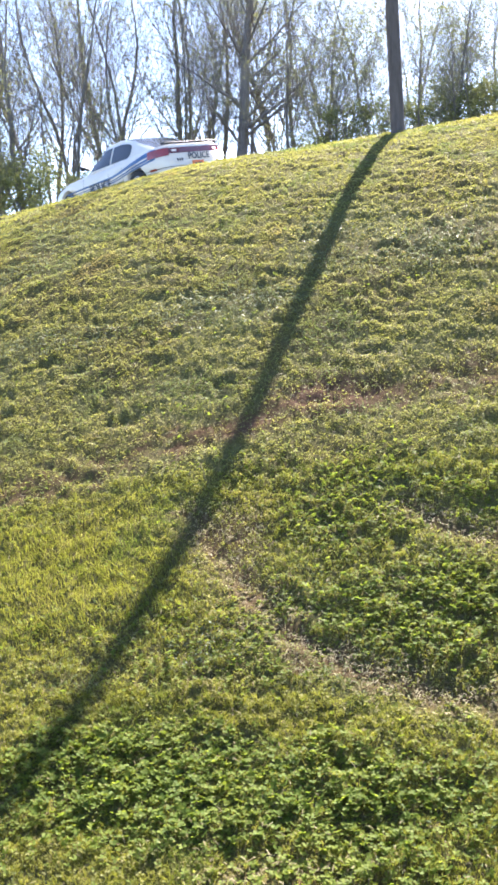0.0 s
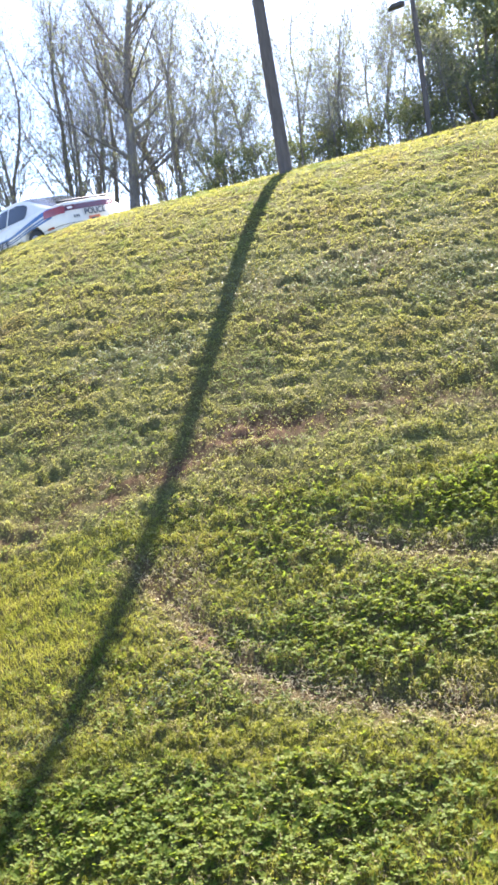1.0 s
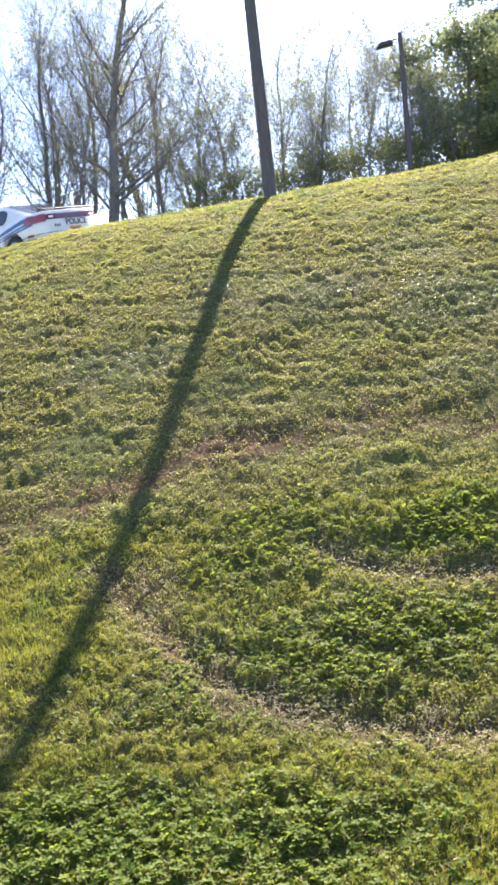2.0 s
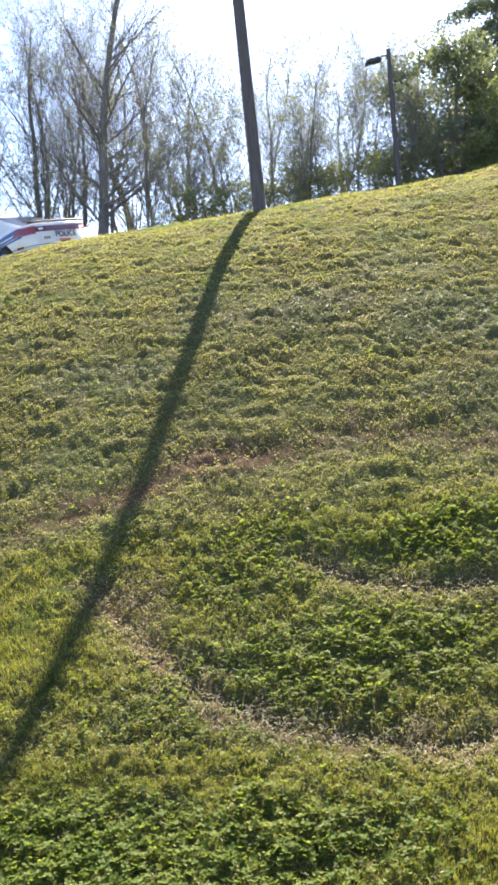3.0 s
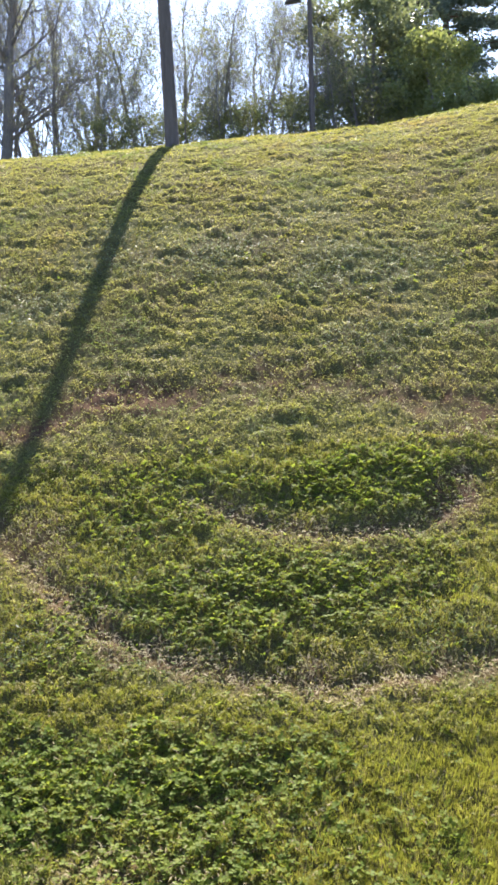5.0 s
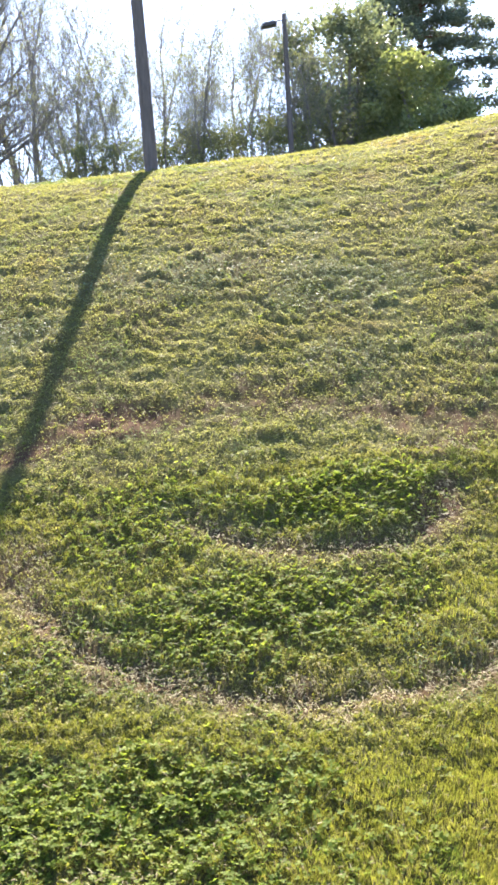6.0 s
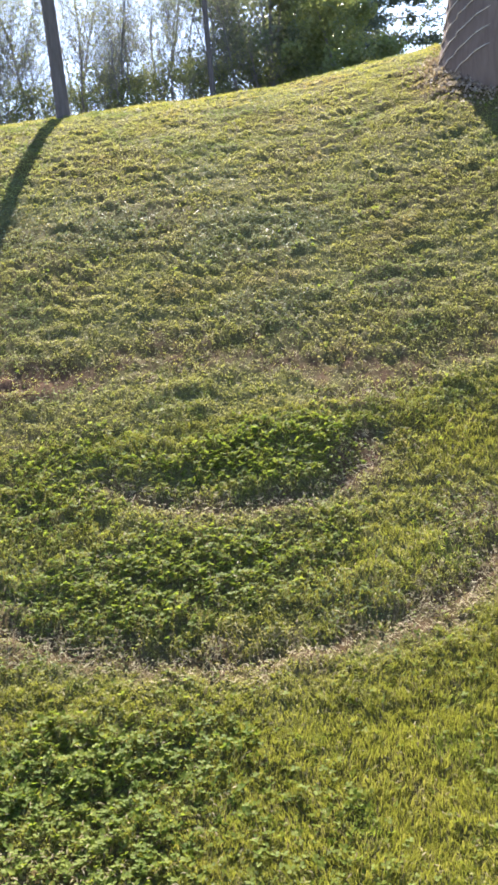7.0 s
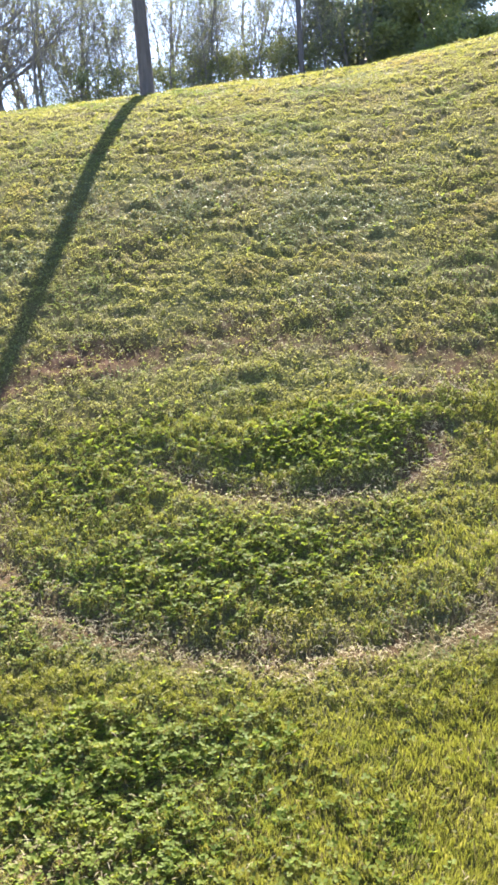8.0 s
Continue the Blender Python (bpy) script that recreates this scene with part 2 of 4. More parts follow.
def leaves_mesh(name, centres, size, mat, rng, flat=0.0, long=1.6):
    """Many small folded leaves, each of two triangles, turned every way."""
    n = len(centres)
    axis = rng.normal(size=(n, 3))
    axis[:, 2] *= 1 - flat
    axis /= np.linalg.norm(axis, axis=1)[:, None]
    side = np.cross(axis, rng.normal(size=(n, 3)))
    side /= np.linalg.norm(side, axis=1)[:, None]
    up = np.cross(axis, side)
    s = size * rng.uniform(0.6, 1.35, (n, 1))
    v = np.stack([centres - axis * s * long / 2, centres + side * s / 2 + up * s * 0.12,
                  centres + axis * s * long / 2, centres - side * s / 2 + up * s * 0.12], 1)
    i = np.arange(n)[:, None] * 4
    loops = np.concatenate([i, i + 1, i + 2, i, i + 2, i + 3], 1).ravel()
    return raw_mesh(name, v.reshape(-1, 3), loops, np.full(2 * n, 3), mat)


# ---- trees ----
def grow(build, rng, start, way, length, radius, level, tips, spread, wander, kids, sides, limb=1.0):
    segs = (11, 6, 4, 2)[level]
    pts, p, d = [start.copy()], start.copy(), way.normalized()
    for k in range(segs):
        d = (d + Vector(rng.normal(0, wander, 3)) + Vector((0, 0, 0.05 if level else 0.02))).normalized()
        p = p + d * (length / segs)
        pts.append(p.copy())
    radii = [radius * (1 - 0.85 * k / segs) ** 0.9 for k in range(segs + 1)]
    if level == 0:
        radii[0] *= 1.35
    build.tube(pts, radii, sides[level])
    if level >= len(kids):
        tips.extend(pts[1:])
        return
    for k in range(kids[level]):
        t = (0.22 if level == 0 else 0.12) + (0.76 if level == 0 else 0.85) * (k + rng.uniform(0, 0.9)) / kids[level]
        at = t * segs
        i = min(int(at), segs - 1)
        origin = pts[i].lerp(pts[i + 1], at - i)
        axis = (pts[i + 1] - pts[i]).normalized()
        out = axis.cross(Vector(rng.normal(size=3))).normalized()
        a = spread[level] * rng.uniform(0.7, 1.25)
        w = axis * math.cos(a) + out * math.sin(a)
        r = radii[i] * (rng.uniform(0.38, 0.6) if level else rng.uniform(0.26, 0.42))
        grow(build, rng, origin, w, length * rng.uniform(0.3, 0.55) * (1.2 - 0.6 * t) * limb, max(r, 0.007), level + 1, tips, spread, wander, kids, sides)


def tree(seed, height, radius, leaf_count, leaf_size, leaf_mat, bark, kids=(15, 7, 5), spread=(0.75, 0.75, 0.8), wander=0.07, label="", category="tree", limb=1.0):
    rng = np.random.RandomState(seed)
    root = new("tree")
    wood, tips = Build(), []
    grow(wood, rng, Vector((0, 0, -0.3)), Vector((rng.normal(0, 0.05), rng.normal(0, 0.05), 1)), height, radius, 0, tips, spread, wander, kids, (8, 5, 4, 3), limb)
    part("trunk", wood.mesh("trunk", bark), root)
    if leaf_count:
        tips_at = np.array([tuple(t) for t in tips])
        pick = tips_at[rng.randint(0, len(tips_at), leaf_count)] + rng.normal(0, 0.2, (leaf_count, 3))
        part("crown", leaves_mesh("crown", pick, leaf_size, leaf_mat, rng), root, "sparse young spring leaves")
    return tagged(root, label, category)


def blob_tree(name, seed, height, width, leaf_count, leaf_size, leaf_mat, bark, label, lobes=26, low=0.15, stems=5, inside=0.35):
    """Leafy shrub or broad tree: stems that fan out, and a crown of uneven leaf clumps with gaps."""
    rng = np.random.RandomState(seed)
    root = new(name)
    wood = Build()
    centres = []
    for k in range(lobes):
        t = rng.uniform(low, 0.95)
        r = width / 2 * math.sqrt(max(0.05, 1 - (2 * (t - 0.42)) ** 2 * 0.8)) * rng.uniform(0.25, 1.0)
        a = rng.uniform(0, 6.283)
        centres.append((math.cos(a) * r, math.sin(a) * r, t * height))
    for c in centres[: stems * 3]:
        tip = Vector(c)
        mid = Vector((c[0] * 0.35, c[1] * 0.35, c[2] * 0.55))
        foot = Vector((c[0] * 0.08, c[1] * 0.08, -0.2))
        wood.tube([foot, foot.lerp(mid, 0.5) + Vector(rng.normal(0, 0.05, 3)), mid, mid.lerp(tip, 0.6) + Vector(rng.normal(0, 0.08, 3)), tip],
                  [0.012 * height, 0.01 * height, 0.007 * height, 0.004 * height, 0.002 * height], 5)
    part("trunk", wood.mesh("trunk", bark), root)
    per = leaf_count // lobes
    pts = []
    for c in centres:
        size = width * rng.uniform(0.10, 0.2)
        d = rng.normal(size=(per, 3))
        d /= np.linalg.norm(d, axis=1)[:, None]
        d *= (rng.uniform(inside, 1.0, (per, 1)) ** 0.6) * size * np.array([1.0, 1.0, 0.8]) * rng.uniform(0.85, 1.15, (per, 1))
        pts.append(np.array(c) + d)
    pts = np.concatenate(pts)
    pts = pts[pts[:, 2] > 0.05]
    part("crown", leaves_mesh("crown", pts, leaf_size, leaf_mat, rng), root)
    return tagged(root, label, "tree" if name.endswith("tree") else "shrub")


# ---- the bank's relief ----
OUTER_RUT = [(-1.95, 8.4), (-1.3, 7.55), (-0.87, 6.95), (-0.3, 6.48), (0.3, 6.22), (0.9, 6.12), (1.5, 6.08), (2.2, 6.2), (2.9, 6.5), (3.3, 6.85), (3.6, 7.3)]
INNER_RUT = [(0.13, 8.38), (0.45, 8.06), (0.95, 7.83), (1.5, 7.73), (2.1, 7.83), (2.5, 8.08), (2.62, 8.5)]
UPPER_RUT = [(-4.6, 8.7), (-3.6, 9.0), (-2.76, 9.34), (-1.7, 9.7), (-0.95, 10.15), (-0.1, 10.05), (0.4, 10.25), (1.0, 10.2), (1.8, 9.95), (2.6, 9.5), (3.3, 9.3), (4.2, 9.4)]


def away(x, y, line):
    """Distance to a line of points on the plan."""
    best = np.full(np.shape(x), 1e9)
    for (ax, ay), (bx, by) in zip(line[:-1], line[1:]):
        dx, dy = bx - ax, by - ay
        t = np.clip(((x - ax) * dx + (y - ay) * dy) / (dx * dx + dy * dy), 0, 1)
        best = np.minimum(best, np.hypot(x - ax - t * dx, y - ay - t * dy))
    return best


def patch(x, y, cx, cy, rx, ry):
    """1 inside an ellipse, falling to 0 across a ragged rim."""
    r = np.hypot((x - cx) / rx, (y - cy) / ry) + 0.16 * wave(x, y, 5.0, 41) + 0.12 * wave(x, y, 16.0, 42)
    return 1 - smooth(0.4, 1.4, r)


def bare(x, y):
    """How bare the turf is: mower ruts, scalped soil and the dry litter."""
    wob = 0.05 * wave(x, y, 6.0, 7) + 0.07 * wave(x, y, 17.0, 8) + 0.05 * wave(x, y, 43.0, 9)
    b = 0.9 * (1 - smooth(-0.02, 0.29, away(x, y, OUTER_RUT) + 1.3 * wob))
    b = np.maximum(b, 0.9 - 0.9 * smooth(0.0, 0.22, away(x, y, INNER_RUT) + wob))
    b = np.maximum(b, 1.0 * (1 - smooth(-0.05, 0.42, away(x, y, UPPER_RUT) + 2.2 * wob)))
    b = np.maximum(b, 0.85 * patch(x, y, -1.45, 7.95, 0.38, 0.4))
    b = np.maximum(b, 0.55 * patch(x, y, -0.55, 4.45, 0.6, 0.33))
    b = np.maximum(b, 0.7 * patch(x, y, 3.3, 7.05, 0.5, 0.55))
    b = np.maximum(b, 0.75 * patch(x, y, 2.8, 9.0, 0.5, 0.22))
    b = np.maximum(b, 0.8 * patch(x, y, 6.75, 15.95, 0.7, 1.7))
    b = b * (0.78 + 0.22 * np.clip(1.5 * wave(x, y, 30.0, 15), -1, 1))
    return b * (0.72 + 0.28 * np.clip(0.6 + 1.1 * mottle(x, y, 3.0, 77), -1, 1))


def red_soil(x, y):
    s = np.maximum(patch(x, y, -0.55, 10.1, 0.75, 0.32), 0.9 * patch(x, y, -1.6, 9.72, 0.4, 0.25))
    s = np.maximum(s, 0.6 * patch(x, y, 2.45, 8.05, 0.3, 0.35))
    s = np.maximum(0.7 * s, 0.4 * patch(x, y, 2.8, 9.0, 0.5, 0.22))
    return np.maximum(s, 0.5 * patch(x, y, 6.65, 15.95, 0.6, 1.6))


def lawn(x, y):
    """Where plain upright grass grows, with few weeds."""
    g = np.maximum(patch(x, y, 2.0, 4.7, 1.7, 1.0), patch(x, y, -3.1, 7.55, 1.5, 1.15))
    g = np.maximum(g, 0.9 * patch(x, y, 3.45, 8.05, 0.55, 0.45))
    return np.maximum(g, 0.8 * patch(x, y, 2.35, 6.95, 0.75, 0.3))


def creepers(x, y):
    """Dull blue-green mats of a creeping weed."""
    g = np.maximum(patch(x, y, -2.25, 12.2, 1.0, 0.6), patch(x, y, 0.6, 13.0, 0.9, 0.6))
    g = np.maximum(g, patch(x, y, 2.5, 12.4, 1.3, 0.75))
    g = np.maximum(g, 0.8 * patch(x, y, -1.45, 6.7, 0.35, 0.25))
    return np.maximum(g, 0.6 * smooth(0.45, 0.8, mottle(0.7 * x, y, 0.9, 91)) * smooth(9.5, 11.0, y))


def clover(x, y):
    c = np.maximum(patch(x, y, 0.45, 7.05, 1.45, 0.5), 1.3 * patch(x, y, 1.5, 8.35, 0.95, 0.42))
    c = np.maximum(c, patch(x, y, -1.6, 5.35, 1.15, 0.55))
    c = np.maximum(c, 0.6 * patch(x, y, -0.4, 8.3, 0.7, 0.6))
    c = np.maximum(c, 0.75 * patch(x, y, -2.1, 10.1, 1.0, 0.35))
    c = np.maximum(c, 0.9 * patch(x, y, -0.25, 5.3, 1.0, 0.5))
    c = np.maximum(c, 0.6 * patch(x, y, -0.2, 4.6, 0.7, 0.4))
    return np.maximum(c, 0.03 + 0.2 * smooth(0.1, 0.8, wave(x, y, 3.1, 5)))


def clump(x, y):
    """Tufts of the turf, 0 in the gaps and 1 on the crowns, a hand's width across."""
    bx, by = x + 0.05 * mottle(x, y, 4.0, 71), y + 0.05 * mottle(x, y, 4.0, 72)
    f = 0.45 * mottle(0.6 * bx, by, 2.6, 63) + 0.5 * mottle(0.65 * bx, by, 6.5, 64) + 0.8 * mottle(0.75 * bx, by, 13.0, 65) + 1.0 * mottle(0.9 * x, y, 25.0, 66)
    return smooth(-1.25, 1.35, f)


def front(x, y, line, depth):
    """How far a sward stands up behind a rut: 1 just behind the line, falling away uphill."""
    d = away(x, y, line)
    xs, ys = [p[0] for p in line], [p[1] for p in line]
    behind = smooth(-0.03, 0.10, y - np.interp(x, xs, ys))
    return behind * np.exp(-(d / depth) ** 2) * smooth(xs[0] - 0.1, xs[0] + 0.4, x) * (1 - smooth(xs[-1] - 0.4, xs[-1] + 0.1, x))


def sward(x, y):
    """How tall the growth stands, as a share of its usual height."""
    tall = 1.0 + 0.12 * front(x, y, OUTER_RUT, 0.45)
    for line in (OUTER_RUT, INNER_RUT, UPPER_RUT):
        short = np.exp(-(away(x, y, line) / 0.3) ** 2) * smooth(0.1, -0.05, y - np.interp(x, [p[0] for p in line], [p[1] for p in line]))
        tall = tall * (1 - 0.6 * short)
    return tall * (1 - 0.5 * smooth(8.6, 11.0, y))


def surface(x, y):
    z = land(x, y)
    near = smooth(3.0, 4.5, y) * (1 - smooth(20.0, 22.0, y))
    lumps = 0.016 * wave(x, y * 1.2, 2.4, 11) + 0.011 * wave(x, y, 9.0, 12) + (0.013 + 0.010 * smooth(7.5, 10.0, y)) * wave(x, y, 24.0, 13) * np.clip(0.6 + wave(x, y, 5.0, 17), 0, 1.6)
    z = z + near * (lumps + (0.019 - 0.006 * smooth(8.5, 10.5, y)) * (clump(x, y) - 0.5) * (1 - 0.7 * bare(x, y)))
    z = z - 0.04 * np.exp(-(away(x, y, OUTER_RUT) / 0.15) ** 2) - 0.028 * np.exp(-(away(x, y, INNER_RUT) / 0.12) ** 2)
    z = z - 0.02 * np.exp(-((away(x, y, UPPER_RUT) + 0.2 * wave(x, y, 6.0, 16)) / 0.3) ** 2)
    z = z + 0.012 * patch(x, y, 0.45, 7.0, 1.5, 0.6) + 0.02 * patch(x, y, 1.5, 8.5, 0.9, 0.4)
    z = z - 0.012 * patch(x, y, -0.1, 10.12, 0.4, 0.14) + 0.012 * patch(x, y, -0.1, 10.45, 0.4, 0.16)
    z = z + 0.06 * patch(x, y, 7.8, 15.95, 1.6, 2.0)
    return z


def ground_sheet():
    xs = np.r_[-1500, -500, -200, -100, -60, -35, -22, -17, np.arange(-12, 12.01, 0.055), 17, 22, 35, 60, 100, 200, 500, 1500]
    ys = np.r_[-900, -300, -100, -40, -15, -6, np.arange(-2, 3, 0.5), np.arange(3, 12, 0.045), np.arange(12, 21.51, 0.07), np.arange(22, 46, 0.8), 50, 60, 80, 120, 200, 500, 2500]
    gx, gy = np.meshgrid(xs, ys)
    gz = surface(gx, gy)
    n, m = gx.shape
    i = (np.arange(n - 1)[:, None] * m + np.arange(m - 1)).ravel()
    loops = np.stack([i, i + 1, i + m + 1, i + m], 1).ravel()
    me = raw_mesh("ground", np.stack([gx, gy, gz], -1).reshape(-1, 3), loops, np.full(len(i), 4), GROUND_MAT)
    me.polygons.foreach_set("use_smooth", [True] * len(me.polygons))
    for name, values in (("bare", bare(gx, gy)), ("red", red_soil(gx, gy))):
        me.attributes.new(name, "FLOAT", "POINT").data.foreach_set("value", values.ravel().astype(np.float32))
    return tagged(new("ground", me), "steep grassy bank with mower ruts and bare soil", "ground", kind="structure")


ground_sheet()


# ---- turf ----
def scatter(rng, y_low, y_high, per_m2):
    area = (y_high - y_low) * (1.04 * (y_low + y_high) / 2 + 1.6)
    n = int(area * per_m2)
    y = rng.uniform(y_low, y_high, int(n * 1.25))
    wide = 1.04 * y + 1.6
    y = y[rng.uniform(0, wide.max(), len(y)) < wide][:n]
    x = -0.55 * y - 0.7 + rng.uniform(0, 1, len(y)) * (1.04 * y + 1.6)
    return x, y


def blades(rng, bands):
    """Mown grass: upright bent blades close by, single pointed blades farther up."""
    vs, ls, cs, base = [], [], [], 0
    for y_low, y_high, per_m2, width, tall, bent in bands:
        x, y = scatter(rng, y_low, y_high, per_m2)
        b, c = bare(x, y), clover(x, y)
        keep = rng.uniform(0, 1, len(x)) > np.clip(0.9 * b + 0.45 * c, 0, 0.94)
        x, y, b = x[keep], y[keep], b[keep]
        n = len(x)
        even = lawn(x, y)
        h = tall * (0.55 + 0.5 * clump(x, y) * (1 - 0.6 * even) + 0.4 * even) * sward(x, y) * rng.uniform(0.6, 1.25, n) * (1 - 0.5 * b)
        a = rng.uniform(0, 6.283, n)
        lean = rng.uniform(0.2, 1.1 if bent else 2.0, n) * h * (1 - 0.45 * even)
        drift = 0.3 * h
        lx = np.cos(a) * lean + drift * wave(x, y, 9.0, 31)
        ly = np.sin(a) * lean - 0.25 * h + drift * wave(x, y, 9.0, 32)
        t = rng.uniform(0, 6.283, n)
        wx, wy = np.cos(t) * width / 2, np.sin(t) * width / 2 * 0.6
        w = rng.uniform(0.6, 1.3, n)
        wx, wy = wx * w, wy * w
        z = surface(x, y) - 0.008
        foot_l, foot_r = np.stack([x - wx, y - wy, z], 1), np.stack([x + wx, y + wy, z], 1)
        tip = np.stack([x + lx, y + ly, z + h * 0.92], 1)
        if bent:
            mid = np.stack([x + 0.32 * lx, y + 0.32 * ly, z + h * 0.62], 1)
            off = np.stack([wx * 0.8, wy * 0.8, 0 * wx], 1)
            v = np.stack([foot_l, foot_r, mid + off, mid - off, tip], 1)
            i = base + np.arange(n)[:, None] * 5
            loops = np.concatenate([i, i + 1, i + 2, i + 3, i + 3, i + 2, i + 4], 1).ravel()
            counts = np.tile([4, 3], n)
        else:
            v = np.stack([foot_l, foot_r, tip], 1)
            i = base + np.arange(n)[:, None] * 3
            loops = np.concatenate([i, i + 1, i + 2], 1).ravel()
            counts = np.full(n, 3)
        vs.append(v.reshape(-1, 3)), ls.append(loops), cs.append(counts)
        base += v.shape[0] * v.shape[1]
    me = raw_mesh("grass", np.concatenate(vs), np.concatenate(ls), np.concatenate(cs), GRASS_MAT)
    return tagged(new("grass", me), "short mown yellow-green grass on the bank", "grass", kind="stuff")


blades(np.random.RandomState(3), [(3.6, 6.2, 9500, 0.0048, 0.066, True), (6.2, 9.0, 5800, 0.0055, 0.056, True),
                                  (9.0, 13.0, 3000, 0.0075, 0.046, False), (13.0, 17.0, 1900, 0.009, 0.046, False), (17.0, 20.8, 1500, 0.011, 0.046, False)])


def weeds(rng):
    """Low broad-leaved weeds woven through the mown turf, crowded on the tufts and thin in the gaps."""
    vs, blue = [], []
    for y_low, y_high, per_m2, size in ((3.6, 6.2, 3000, 0.011), (6.2, 9.0, 4200, 0.0105), (9.0, 13.0, 4600, 0.0105), (13.0, 17.0, 2700, 0.013), (17.0, 20.8, 1500, 0.0155)):
        x, y = scatter(rng, y_low, y_high, per_m2)
        k = clump(x, y)
        keep = rng.uniform(0, 1, len(x)) < (0.3 + 0.7 * k) * (1 - 0.92 * bare(x, y)) * (1 - 0.85 * lawn(x, y)) * (1 - 0.6 * clover(x, y))
        x, y, k = x[keep], y[keep], k[keep]
        n = len(x)
        z = surface(x, y) + 0.042 * sward(x, y) * (0.35 + 0.75 * k) * rng.uniform(0.25, 1.0, n) ** 0.7
        c = np.stack([x, y, z], 1)
        a = rng.uniform(0, 6.283, n)
        d = np.stack([np.cos(a), np.sin(a), rng.normal(0.25, 0.55, n)], 1)
        d /= np.linalg.norm(d, axis=1)[:, None]
        w = np.cross(d, np.stack([rng.normal(0, 0.5, n), rng.normal(0, 0.5, n), np.ones(n)], 1))
        w /= np.linalg.norm(w, axis=1)[:, None]
        up = np.cross(w, d)
        s = (size * rng.uniform(0.55, 1.4, n))[:, None]
        vs.append(np.stack([c - d * s, c + w * s * 0.62 + up * s * 0.2 + d * s * 0.15, c + d * s * 1.1, c - w * s * 0.62 + up * s * 0.2 + d * s * 0.15], 1))
        blue.append(rng.uniform(0, 1, n) < 0.92 * creepers(x, y))
    v, blue = np.concatenate(vs), np.concatenate(blue)
    for name, pick, mat, label in (("turf_weeds", ~blue, WEED_MAT, "low olive-green weeds woven through the mown turf"),
                                   ("creeping_weeds", blue, CREEPER_MAT, "dull blue-green mats of creeping weed in the turf")):
        w = v[pick]
        i = np.arange(len(w))[:, None] * 4
        loops = np.concatenate([i, i + 1, i + 2, i, i + 2, i + 3], 1).ravel()
        me = raw_mesh(name, w.reshape(-1, 3), loops, np.full(2 * len(w), 3), mat)
        tagged(new(name, me), label, "weeds", kind="stuff")


weeds(np.random.RandomState(4))


def clover_leaves(rng):
    """Trefoil leaves: three rounded leaflets on each."""
    xs, ys = [], []
    for y_low, y_high, per_m2 in ((3.6, 6.5, 3600), (6.5, 9.2, 3800), (9.2, 13.0, 300), (13.0, 19.0, 40)):
        x, y = scatter(rng, y_low, y_high, per_m2)
        keep = rng.uniform(0, 1, len(x)) < clover(x, y) * (1 - 0.9 * bare(x, y)) * (0.36 + 0.36 * clump(x, y))
        xs.append(x[keep]), ys.append(y[keep])
    x, y = np.concatenate(xs), np.concatenate(ys)
    n = len(x)
    z = surface(x, y) + 0.062 * sward(x, y) * (0.35 + 0.65 * clump(x, y)) * rng.uniform(0.35, 1.0, n)
    size = rng.uniform(0.009, 0.0165, n) * (1 + 0.3 * (1 - smooth(5.0, 7.0, y))) * (1 + 0.25 * smooth(8, 14, y))
    turn = rng.uniform(0, 6.283, n)
    tilt, way = rng.uniform(0.0, 0.8, n), -1.4 + rng.normal(0, 1.5, n)
    out = []
    shape = [(0.0, 0.0), (0.55, 0.5), (1.1, 0.62), (1.45, 0.0), (1.1, -0.62), (0.55, -0.5)]
    for k in range(3):
        a = turn + k * 2.094
        fold = rng.uniform(-0.1, 0.45, n)
        ring = []
        for u, w in shape:
            px = (np.cos(a) * u - np.sin(a) * w) * size
            py = (np.sin(a) * u + np.cos(a) * w) * size
            pz = size * (fold * abs(w) + 0.15 * u) + np.tan(tilt) * (px * np.cos(way) + py * np.sin(way))
            ring.append(np.stack([x + px, y + py, z + pz], 1))
        out.append(np.stack(ring, 1))
    v = np.concatenate(out, 0)
    i = np.arange(len(v))[:, None] * 6
    loops = np.concatenate([i, i + 1, i + 2, i + 3, i, i + 3, i + 4, i + 5], 1).ravel()
    me = raw_mesh("clover", v.reshape(-1, 3), loops, np.full(2 * len(v), 4), CLOVER_MAT)
    return tagged(new("clover", me), "bright green clover patches in the turf", "clover", kind="stuff")


clover_leaves(np.random.RandomState(8))


